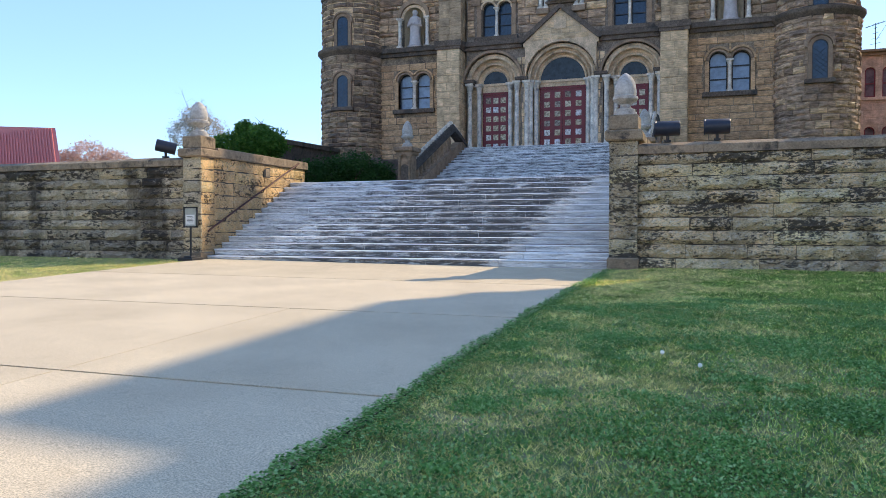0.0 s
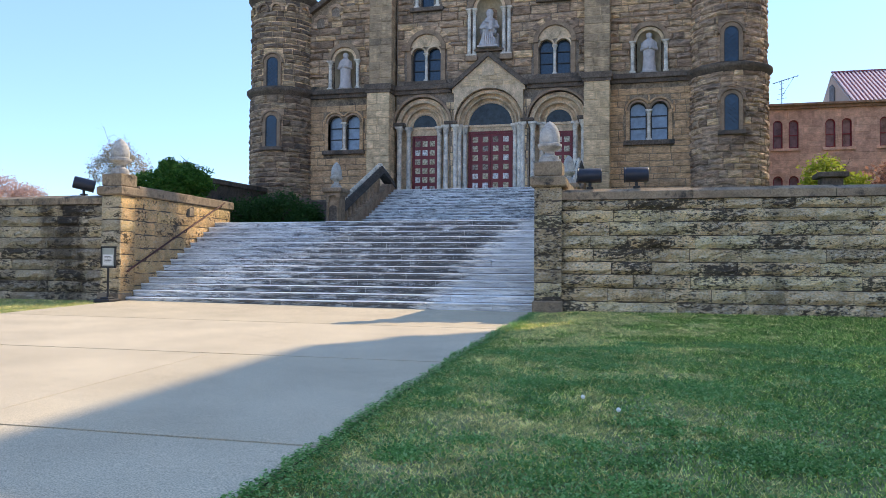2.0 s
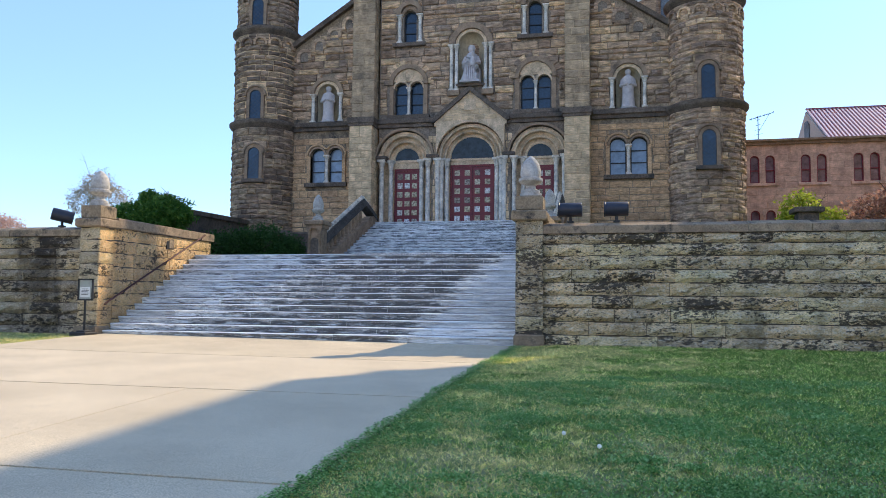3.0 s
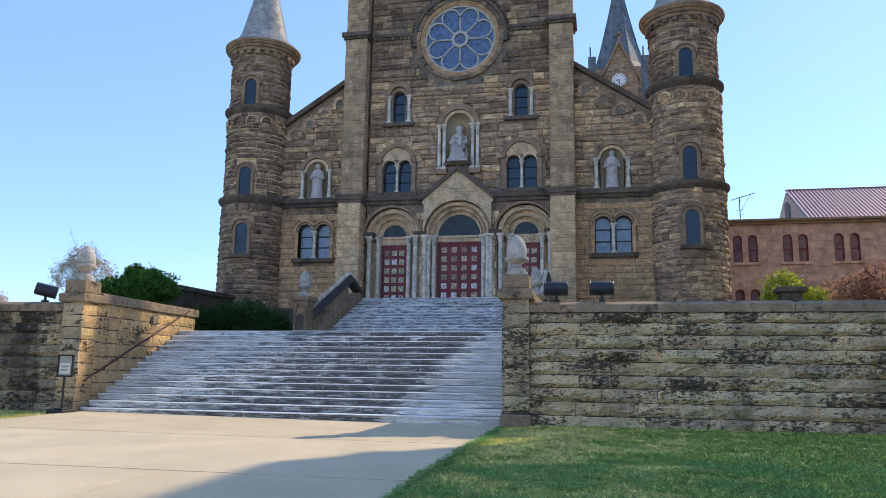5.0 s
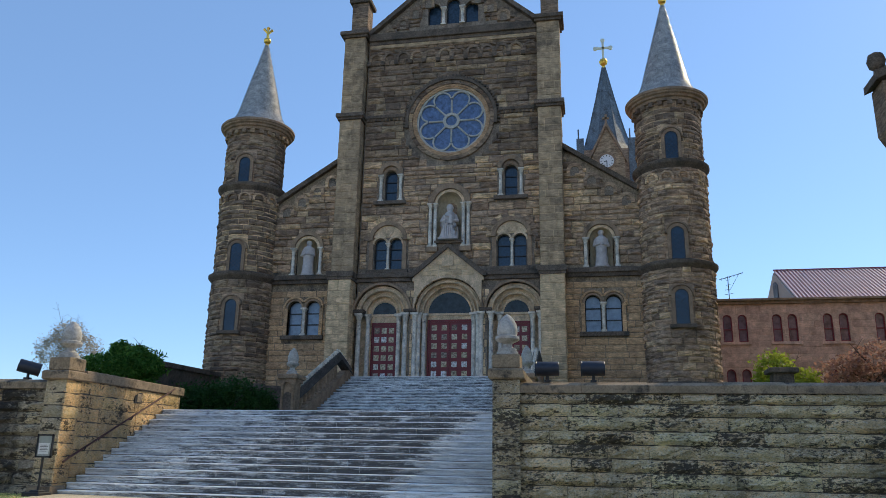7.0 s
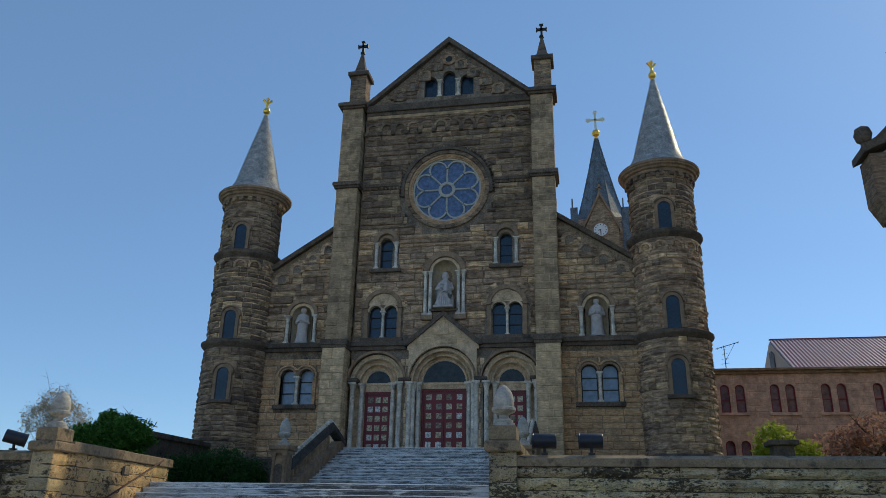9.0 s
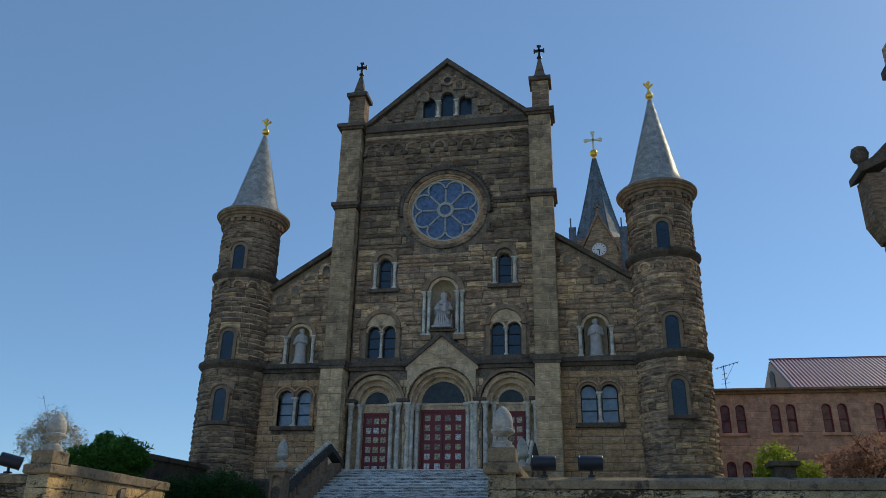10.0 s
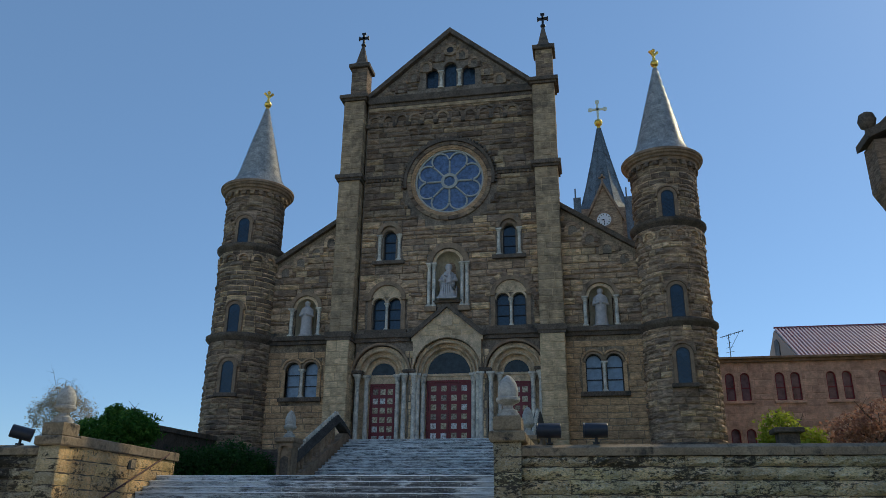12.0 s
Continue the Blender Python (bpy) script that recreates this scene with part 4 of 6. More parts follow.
def niche(cx, w, z0, zs, out_w, pairs, foot=0.0):
    n = Mesh()
    # a round-backed recess
    prof = [(w, z) for z in (z0, zs)]
    n.lathe(cx, NY + 0.05, prof, 16, 0.0, math.pi)
    k = 6
    n.lathe(cx, NY + 0.05, [(w * math.cos(math.pi / 2 * i / k), zs + w * math.sin(math.pi / 2 * i / k)) for i in range(k + 1)], 16, 0.0, math.pi)
    p = part("niche", smooth(n), NICHE, church, "round-headed niche with pale plaster back")
    part("niche_floor", Mesh().box(cx - w - 0.1, cx + w + 0.1, NY - 0.2, NY + w, z0 - 0.14, z0, 0.02), DARKBAND, p)
    part("surround", Mesh().arch(cx, zs, w, w + 0.16, NY - 0.06, NY + 0.3, 20), TRIM, p)
    part("hood_mould", Mesh().arch(cx, zs + 0.02, w + 0.16, out_w, NY - 0.18, NY + 0.05, 20), BROWNTRIM, p)
    for o in pairs:
        part("colonnette", smooth(column(Mesh(), cx + o, NY - 0.1, z0 - foot, zs + 0.02, 0.1, 0.3)), MARBLE, p, "pale marble colonnette")


def standing_statue(cx, y, z, h):
    m = Mesh()
    prof = [(0.24, 0), (0.25, 0.04), (0.2, 0.06), (0.18, 0.2), (0.165, 0.4), (0.175, 0.6), (0.19, 0.7), (0.17, 0.78), (0.09, 0.83), (0.062, 0.86), (0.085, 0.9), (0.095, 0.94), (0.075, 0.98), (0.02, 1.0)]
    m.lathe(cx, y, [(r * h * 0.84, z + t * h) for r, t in prof], 18)
    for s in (-1, 1):
        m.tube([(cx + s * 0.13 * h, y, z + 0.75 * h), (cx + s * 0.17 * h, y - 0.04 * h, z + 0.58 * h), (cx + s * 0.02 * h, y - 0.16 * h, z + 0.6 * h)], [0.045 * h, 0.05 * h, 0.035 * h], 8)
    return solid("statue", smooth(m), STATUE, "pale standing stone statue in a wall niche", "statue")


def seated_statue(cx, y, z, h):
    m = Mesh()
    m.box(cx - 0.25 * h, cx + 0.25 * h, y - 0.3 * h, y + 0.2 * h, z, z + 0.05 * h, 0.01)
    m.box(cx - 0.22 * h, cx + 0.22 * h, y, y + 0.2 * h, z + 0.05 * h, z + 0.4 * h, 0.02)
    m.lathe(cx, y, [(0.19 * h, z + 0.3 * h), (0.17 * h, z + 0.5 * h), (0.155 * h, z + 0.66 * h), (0.12 * h, z + 0.76 * h), (0.06 * h, z + 0.81 * h), (0.085 * h, z + 0.86 * h), (0.095 * h, z + 0.92 * h), (0.07 * h, z + 0.98 * h), (0.01 * h, z + h)], 18)
    for q in (-1, 1):
        m.tube([(cx + q * 0.09 * h, y, z + 0.38 * h), (cx + q * 0.12 * h, y - 0.22 * h, z + 0.38 * h), (cx + q * 0.1 * h, y - 0.2 * h, z + 0.2 * h), (cx + q * 0.13 * h, y - 0.2 * h, z + 0.04 * h)], [0.1 * h, 0.09 * h, 0.085 * h, 0.11 * h], 10)
        m.tube([(cx + q * 0.14 * h, y, z + 0.7 * h), (cx + q * 0.2 * h, y - 0.06 * h, z + 0.54 * h), (cx + q * 0.06 * h, y - 0.2 * h, z + 0.5 * h)], [0.045 * h, 0.05 * h, 0.04 * h], 8)
    # folds of the robe between the knees
    for k in range(5):
        x = cx + (k - 2) * 0.05 * h
        m.tube([(x, y - 0.24 * h, z + 0.36 * h), (x * 0.98 + cx * 0.02, y - 0.27 * h, z + 0.05 * h)], [0.02 * h, 0.028 * h], 6)
    kx = cx + 0.06 * h
    m.lathe(kx, y - 0.2 * h, [(0.075 * h, z + 0.42 * h), (0.07 * h, z + 0.54 * h), (0.06 * h, z + 0.62 * h), (0.03 * h, z + 0.66 * h), (0.05 * h, z + 0.7 * h), (0.045 * h, z + 0.75 * h), (0.01 * h, z + 0.78 * h)], 12)
    m.tube([(kx - 0.05 * h, y - 0.22 * h, z + 0.6 * h), (kx - 0.14 * h, y - 0.28 * h, z + 0.62 * h)], [0.028 * h, 0.02 * h], 6)
    return solid("statue", smooth(m), STATUE, "pale seated stone statue in the central niche", "statue")


niche(0, 0.72, 12.6, 14.78, 1.2, (-1.08, -0.8, 0.8, 1.08), 0.35)
for q in (-1, 1):
    part("column_base", Mesh().box(q * 0.94 - 0.32, q * 0.94 + 0.32, NY - 0.28, NY + 0.05, 11.95, 12.25, 0.03), BROWNTRIM, church)
seated_statue(0.0, NY + 0.12, 12.6, 2.2)
for s in (-1, 1):
    niche(s * 8.28, 0.6, 10.85, 12.45, 0.98, (-0.82, 0.82))
    standing_statue(s * 8.28, NY + 0.16, 10.85, 2.12)
    cx = s * 8.27
    for o in (-0.53, 0.53):
        glazed(church, Hole(cx + o, 0.42, 7.4, 8.95), NY + 0.25, glass=SKYGLASS)
        hood(church, cx + o, 8.95, 0.42, 0.52, NY, 8.9, 0.08, BROWNTRIM)
        part("hood_mould", Mesh().arch(cx + o, 8.95, 0.56, 0.66, NY - 0.12, NY + 0.02, 16, 0.0 if o > 0 else 0.62, math.pi if o < 0 else math.pi - 0.62), LOWERSTONE, church)
    part("jamb", Mesh().box(cx - 1.14, cx - 0.95, NY - 0.08, NY + 0.3, 7.4, 8.95), LOWERSTONE, church)
    part("jamb", Mesh().box(cx + 0.95, cx + 1.14, NY - 0.08, NY + 0.3, 7.4, 8.95), LOWERSTONE, church)
    part("mullion", smooth(column(Mesh(), cx, NY + 0.05, 7.4, 8.98, 0.1, 0.32)), MARBLE, church, "pale marble colonnette")
    part("sill", Mesh().box(cx - 1.25, cx + 1.25, NY - 0.2, NY + 0.3, 7.16, 7.4, 0.02), DARKBAND, church)
for o in (-1.15, 0, 1.15):
    glazed(church, Hole(o, 0.4, 26.35, 27.4 + (0.35 if o == 0 else 0)), NY + 0.3, bars=0)
for o in (-0.58, 0.58):
    part("colonnette", smooth(column(Mesh(), o, NY + 0.05, 26.3, 27.5, 0.11, 0.3)), MARBLE, church)

# rose window
rose = part("rose_window", Mesh().arch(0, 19.95, 2.05, 2.3, NY - 0.05, NY + 0.4, 48, 0, 2 * math.pi).arch(0, 19.95, 2.16, 2.28, NY - 0.1, NY + 0.1, 48, 0, 2 * math.pi), LOWERSTONE, church, "round rose window in a moulded stone ring")
for i in range(28):
    a0, a1 = 2 * math.pi * i / 28 + 0.006, 2 * math.pi * (i + 1) / 28 - 0.006
    part("voussoir", Mesh().arch(0, 19.95, 2.3, 2.53, NY - 0.16 + 0.012 * (i % 3), NY + 0.1, 3, a0, a1), SOOTRUBBLE, rose)
m = Mesh().arch(0, 19.95, 2.54, 2.72, NY - 0.24, NY + 0.05, 48, -0.15, math.pi + 0.15)
for i in range(46):
    a = -0.1 + (math.pi + 0.2) * i / 45
    m.hexa([(math.cos(a + q) * r, y, 19.95 + math.sin(a + q) * r) for r in (2.74, 2.86) for q, y in ((-0.018, NY - 0.2), (0.018, NY - 0.2), (0.018, NY), (-0.018, NY))])
part("hood_mould", m, DARKBAND, rose, "dark toothed hood mould")
ROSEGLASS = plain("rose_glass", (0.1, 0.15, 0.27), rough=0.3, vary=0.5, scale=5.0, bump=0.06, spec=0.4)
TRACERY = plain("pale_tracery", (0.45, 0.43, 0.38), rough=0.8, scale=8.0)
tr = Mesh().arch(0, 19.95, 0.33, 0.5, NY + 0.02, NY + 0.2, 24, 0, 2 * math.pi).arch(0, 19.95, 1.94, 2.06, NY + 0.02, NY + 0.2, 48, 0, 2 * math.pi)
for i in range(8):
    a = math.pi * 2 * (i + 0.5) / 8
    b = a + math.pi / 8
    tr.tube([(math.cos(b) * r, NY + 0.1, 19.95 + math.sin(b) * r) for r in (0.48, 1.35)], 0.06, 6)
    cxp, czp = 1.42 * math.cos(a), 19.95 + 1.42 * math.sin(a)
    tr.arch(cxp, czp, 0.47, 0.56, NY + 0.03, NY + 0.18, 18, a - 1.75, a + 1.75)
part("tracery", tr, TRACERY, rose, "pale eight-petalled stone tracery")
part("pane", Mesh().prism([(2.03 * math.cos(2 * math.pi * i / 48), 19.95 + 2.03 * math.sin(2 * math.pi * i / 48)) for i in range(48)], NY + 0.14, NY + 0.17), ROSEGLASS, rose, "dark blue leaded glass")

# portals
for cx, ri, ro, zs in PORTALS:
    pt = part("portal", Mesh().box(cx - ro + 0.02, cx - ri - 0.02, NY + 0.55, NY + 0.7, 4.95, zs), TRIM, church, "deep round-arched portal with stepped mouldings")
    part("jamb", Mesh().box(cx + ri + 0.02, cx + ro - 0.02, NY + 0.55, NY + 0.7, 4.95, zs), TRIM, pt)
    steps = 3
    for i in range(steps):
        ra, rb = ri + (ro - ri) * i / steps, ri + (ro - ri) * (i + 1) / steps
        y = NY + 0.5 - i * 0.25
        part("archivolt", Mesh().arch(cx, zs, ra, rb + 0.02, y, NY + 0.69, 26), TRIM, pt)
        roll = Mesh()
        roll.tube([(cx + (ra + 0.03) * math.cos(math.pi * k / 24), y - 0.01, zs + (ra + 0.03) * math.sin(math.pi * k / 24)) for k in range(25)], 0.07, 8)
        part("roll_moulding", smooth(roll), TRIM, pt)
    part("hood_mould", Mesh().arch(cx, zs, ro, ro + 0.13, NY - 0.24, NY + 0.02, 26), BROWNTRIM, pt)
    for s in (-1, 1):
        cols = (0.16, 0.42, 0.6) if cx == 0 else (0.16, 0.6)
        for k, o in enumerate(cols):
            part("column", smooth(column(Mesh(), cx + s * (ri + o), NY + 0.42 - o * 0.75, 4.95, zs - 0.02, 0.13, 0.46)), MARBLE, pt, "grey-veined marble column with carved capital")
    zt = 8.15 if cx == 0 else 8.02
    part("lintel", Mesh().box(cx - ri, cx + ri, NY + 0.45, NY + 0.68, zt + 0.12, zs + 0.02).box(cx - ri, cx + ri, NY + 0.38, NY + 0.68, zs - 0.12, zs - 0.02), TRIM, pt)
    g = Mesh().prism([(cx + (ri - 0.01) * math.cos(math.pi * i / 20), zs + 0.02 + (ri - 0.01) * math.sin(math.pi * i / 20)) for i in range(21)], NY + 0.5, NY + 0.53)
    part("lunette", g, DARKGLASS, pt, "dark half-round glass above the door")
    # door
    dw = part("door_frame", Mesh().box(cx - ri, cx - ri + 0.1, NY + 0.48, NY + 0.66, 4.95, zt + 0.12).box(cx + ri - 0.1, cx + ri, NY + 0.48, NY + 0.66, 4.95, zt + 0.12).box(cx - ri, cx + ri, NY + 0.479, NY + 0.66, zt, zt + 0.13), DOORRED, pt, "dark red painted door frame")
    leaves = ((cx - ri + 0.1, cx), (cx, cx + ri - 0.1)) if cx == 0 else ((cx - ri + 0.1, cx + ri - 0.1),)
    for xa, xb in leaves:
        ncol = 2 if cx == 0 else 3
        dl = part("door_leaf", Mesh().box(xa + 0.006, xb - 0.006, NY + 0.53, NY + 0.6, 4.97, zt), DOORRED, pt, "dark red door with rows of square panes")
        for r in range(6):
            for c in range(ncol):
                x = xa + (xb - xa) * (c + 0.5) / ncol
                z = zt - 0.32 - r * 0.5
                pw = 0.15 if ncol == 2 else 0.145
                part("pane", Mesh().box(x - pw, x + pw, NY + 0.522, NY + 0.53, z - 0.15, z + 0.15), DOORPANE, dl)

for x, w in ((-4.98, 0.3), (-2.08, 0.34), (2.08, 0.34), (4.98, 0.3)):
    part("impost", Mesh().box(x - w, x + w, NY - 0.3, NY + 0.4, 8.6, 8.78, 0.03).box(x - w * 0.85, x + w * 0.85, NY - 0.22, NY + 0.4, 8.5, 8.61), DARKBAND, church, "dark moulded impost block")

# gablet over the middle portal
gb = Mesh().prism([(-2.15, 10.5), (-1.95, 10.5), (0, 12.14), (1.95, 10.5), (2.15, 10.5), (2.15, 10.66), (0, 12.4), (-2.15, 10.66)], NY - 0.42, NY + 0.02)
part("gablet_coping", gb, DARKBAND, church)
body = pierced(-1.98, 1.98, 10.3, lambda x: 10.48 + (1.98 - abs(x)) * 0.84, [Hole(0, 1.87, 8.0, 8.6)], NY - 0.26, NY + 0.01)
part("gablet", body, TRIM, church, "pale stone gablet above the main door")
m = lay(Mesh(), front(NY - 0.26), -1.9, 1.9, 10.56, 11.95, 17, (0.25, 0.34), (0.4, 0.8), 0.012, 0.008, fit=lambda a, b: (-max(0.12, 1.95 - (b - 10.46) / 0.84), max(0.12, 1.95 - (b - 10.46) / 0.84)), gap=0.008)
tagged(part("gablet_stonework", m, ASHLAR, church), kind="stuff")
part("gablet_panel", Mesh().box(-0.32, 0.32, NY - 0.32, NY - 0.25, 11.1, 11.72), TRIM, church)

# round towers


def spun(m, cx, cy, deg):
    """The mesh turned about the upright axis at (cx, cy)."""
    c, q = math.cos(radians(deg)), math.sin(radians(deg))
    m.v = [(cx + (x - cx) * c - (y - cy) * q, cy + (x - cx) * q + (y - cy) * c, z) for x, y, z in m.v]
    return m


def arch_on(place, u, z, r, leg, out):
    """A little round arch with its legs, standing out from a curved wall."""
    m = Mesh()
    ring = [(u + r, z - leg), (u + r, z)] + [(u + r * math.cos(math.pi * i / 10), z + r * math.sin(math.pi * i / 10)) for i in range(1, 10)] + [(u - r, z), (u - r, z - leg)]
    wide = [(u + (p - u) * 1.5, z + (q - z) * 1.42 if q > z else q) for p, q in ring]
    for d in (-0.02, out):
        m.v += [place(p, q, d) for p, q in ring] + [place(p, q, d) for p, q in wide]
    n = len(ring)
    for i in range(n - 1):
        m.f += [(2 * n + i, 2 * n + i + 1, 3 * n + i + 1, 3 * n + i), (i, i + 1, 2 * n + i + 1, 2 * n + i), (3 * n + i, 3 * n + i + 1, n + i + 1, n + i)]
    m.f += [(0, 2 * n, 3 * n, n), (n - 1, 2 * n - 1, 4 * n - 1, 3 * n - 1)]
    return m


CONE_Z = 20.16
for s in (-1, 1):
    cx, cy = (12.1 if s > 0 else -12.12), 39.8
    turn = -2.0 if s > 0 else 6.5
    radii = (1.82, 1.77, 1.71)
    cone_h = 6.25 if s > 0 else 5.95
    lean = 0.16 if s > 0 else 0.04
    tw = part("tower", smooth(Mesh().lathe(cx, cy, [(radii[0], 2.2), (radii[0], 10.5), (radii[1], 10.5), (radii[1], 16.0), (radii[2], 16.0), (radii[2], 20.0)], 40)), RUBBLE, church, "round sandstone tower with conical slate roof")
    wins = ((7.47, 8.9), (10.8, 12.15), (16.22, 17.4))
    for k, (za, zb) in enumerate(((2.3, 10.4), (10.85, 15.75), (16.2, 19.55))):
        r = radii[k]
        w0, w1 = wins[k]
        off = r * radians(turn)

        def tskip(a, b, c, d, w0=w0, w1=w1, off=off):
            return a < off + 0.52 and b > off - 0.52 and d > w0 - 0.22 and c < w1 + 0.6

        if k == 0:
            low = lay(Mesh(), drum(cx, cy, r), -r * 1.75, r * 1.75, za, 7.2, 190 + s, (0.22, 0.4), (0.35, 0.95), 0.04, 0.065, gap=0.006)
            tagged(part("lower_stonework", low, SOOTRUBBLE if s < 0 else RUBBLE, tw, "rough brown sandstone base"), kind="stuff")
            za = 7.2
        m = lay(Mesh(), drum(cx, cy, r), -r * 1.75, r * 1.75, za, zb, 200 + k + 10 * s, (0.2, 0.38), (0.35, 0.95), 0.04, 0.065, skip=tskip, gap=0.006)
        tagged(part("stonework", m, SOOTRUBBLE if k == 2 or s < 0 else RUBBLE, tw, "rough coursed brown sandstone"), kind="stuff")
        y = cy - r
        win = part("window", spun(Mesh().arch(cx, w1, 0.29, 0.33, y - 0.08, y + 0.12, 14).box(cx - 0.33, cx - 0.29, y - 0.08, y + 0.12, w0, w1).box(cx + 0.29, cx + 0.33, y - 0.08, y + 0.12, w0, w1), cx, cy, turn), IRON, tw, "narrow round-headed leaded window")
        out = [(cx - 0.3, w0), (cx + 0.3, w0)] + [(cx + 0.3 * math.cos(math.pi * i / 14), w1 + 0.3 * math.sin(math.pi * i / 14)) for i in range(15)]
        part("pane", spun(Mesh().prism(out, y - 0.05, y - 0.03), cx, cy, turn), GLASS, win)
        d = Mesh()
        for i in range(9):
            for sl in (-1, 1):
                z = w0 + i * 0.22
                if z + 0.55 < w1 + 0.12:
                    d.tube([(cx - 0.3, y - 0.055, z if sl > 0 else z + 0.55), (cx + 0.3, y - 0.055, z + 0.55 if sl > 0 else z)], 0.007, 4)
        tagged(part("leading", spun(d, cx, cy, turn), LEAD, win), kind="stuff")
        sur = Mesh().arch(cx, w1, 0.33, 0.5, y - 0.1, y + 0.3, 16).box(cx - 0.5, cx - 0.33, y - 0.1, y + 0.3, w0, w1).box(cx + 0.33, cx + 0.5, y - 0.1, y + 0.3, w0, w1)
        part("surround", spun(sur, cx, cy, turn), BROWNTRIM, win)
        part("hood_mould", spun(Mesh().arch(cx, w1, 0.52, 0.6, y - 0.16, y + 0.3, 16), cx, cy, turn), BROWNTRIM, win)
        if k == 0:
            part("sill", spun(Mesh().box(cx - 0.62, cx + 0.62, y - 0.2, y + 0.3, w0 - 0.2, w0, 0.02), cx, cy, turn), DARKBAND, win)
    part("plinth", smooth(Mesh().lathe(cx, cy, [(radii[0] + 0.22, 2.2), (radii[0] + 0.22, 4.3), (radii[0] + 0.26, 4.4), (radii[0] + 0.2, 4.55), (radii[0] + 0.08, 4.7), (radii[0], 4.72)], 44)), DARKBAND, tw, "dark moulded plinth")
    for zc, r in ((10.38 if s < 0 else 10.3, radii[0] + 0.03), (15.72, radii[1] + 0.03)):
        part("band", smooth(Mesh().lathe(cx, cy, [(r - 0.06, zc - 0.05), (r + 0.04, zc + 0.08), (r + 0.16, zc + 0.2), (r + 0.21, zc + 0.28), (r + 0.21, zc + 0.4), (r + 0.05, zc + 0.48), (r - 0.1, zc + 0.53)], 44)), DARKBAND, tw, "dark moulded band")
    # corbel tables: round arches under the upper band, small square corbels under the eaves
    n = 8
    for i in range(n):
        u = radii[1] * (-1.55 + 3.1 * i / (n - 1))
        part("corbel_arch", arch_on(drum(cx, cy, radii[1]), u, 15.2, 0.24, 0.14, 0.13), RUBBLE, tw)
    n = 13
    for i in range(n):
        a = -1.65 + 3.3 * i / (n - 1)
        ob = part("corbel", Mesh().box(-0.13, 0.13, -0.12, 0.1, -0.13, 0.13, 0.02), SOOTRUBBLE, tw)
        ob.matrix_basis = pose(cx + (radii[2] + 0.07) * math.sin(a), cy - (radii[2] + 0.07) * math.cos(a), 19.4, 0, 0, math.degrees(a))
    part("eave", Mesh().lathe(cx, cy, [(1.66, 19.5), (1.86, 19.52), (1.9, 19.66), (2.0, 19.7), (2.04, 19.8), (2.14, 19.86), (2.16, 19.94), (2.21, 19.97), (2.22, 20.08), (2.17, 20.14), (1.7, 20.24)], 64), BROWNTRIM, tw, "moulded buff stone eaves ring")

    # conical roof in courses of slates
    def prof(t):
        return 0.09 + 1.44 * (1 - t) + 0.4 * max(0, 1 - t * 6) ** 1.6

    roof = Mesh()
    rows = 28
    for k in range(rows):
        t0, t1 = k / rows, (k + 1) / rows
        z0, z1 = CONE_Z + cone_h * t0, CONE_Z + cone_h * t1
        r0, r1 = prof(t0) + 0.05, prof(t1) + 0.004
        n = max(7, int(2 * math.pi * r0 / 0.3))
        for i in range(n):
            a0, a1 = 2 * math.pi * (i + 0.5 * (k % 2)) / n, 2 * math.pi * (i + 1 + 0.5 * (k % 2)) / n - 0.012 / max(r0, 0.1)
            p0, p1 = cx + lean * t0, cx + lean * t1
            roof.face([(p0 + r0 * math.cos(a0), cy + r0 * math.sin(a0), z0), (p0 + r0 * math.cos(a1), cy + r0 * math.sin(a1), z0), (p1 + r1 * math.cos(a1), cy + r1 * math.sin(a1), z1 + 0.02), (p1 + r1 * math.cos(a0), cy + r1 * math.sin(a0), z1 + 0.02)])
    under = Mesh().lathe(cx, cy, [(prof(k / 12) - 0.02, CONE_Z + cone_h * k / 12) for k in range(13)], 32)
    under.v = [(x + lean * (z - CONE_Z) / cone_h, y, z) for x, y, z in under.v]
    rf = part("roof", smooth(under), SLATE, tw, "tall cone of grey slates")
    tagged(part("slating", roof, SLATE, rf), kind="stuff")
    fx, fz = cx + lean, CONE_Z + cone_h - 25.97
    fin = Mesh().lathe(fx, cy, [(0.1, fz + 25.9), (0.12, fz + 26.0), (0.08, fz + 26.06), (0.2, fz + 26.14), (0.24, fz + 26.26), (0.2, fz + 26.4), (0.08, fz + 26.5), (0.1, fz + 26.62), (0.06, fz + 26.7)], 14)
    fin.tube([(fx, cy, fz + 26.5), (fx, cy, fz + 27.2)], 0.07, 6)
    for k in (-1, 1):
        fin.tube([(fx, cy, fz + 26.75), (fx + k * 0.12, cy + k * 0.06, fz + 26.95), (fx + k * 0.24, cy + k * 0.11, fz + 27.1)], [0.06, 0.07, 0.09], 6)
    fin.lathe(fx, cy, [(0.07, fz + 27.05), (0.13, fz + 27.18), (0.02, fz + 27.32)], 8)
    part("finial", fin, GOLD, tw, "gilded ball and cross")
for xa, xb in ((-10.6, -6.6), (6.36, 10.5)):
    part("plinth", Mesh().box(xa, xb, NY - 0.3, NY + 0.02, 2.2, 4.3).box(xa, xb, NY - 0.34, NY + 0.02, 4.3, 4.45).box(xa, xb, NY - 0.22, NY + 0.02, 4.45, 4.62, 0.04), DARKBAND, church, "dark moulded plinth")

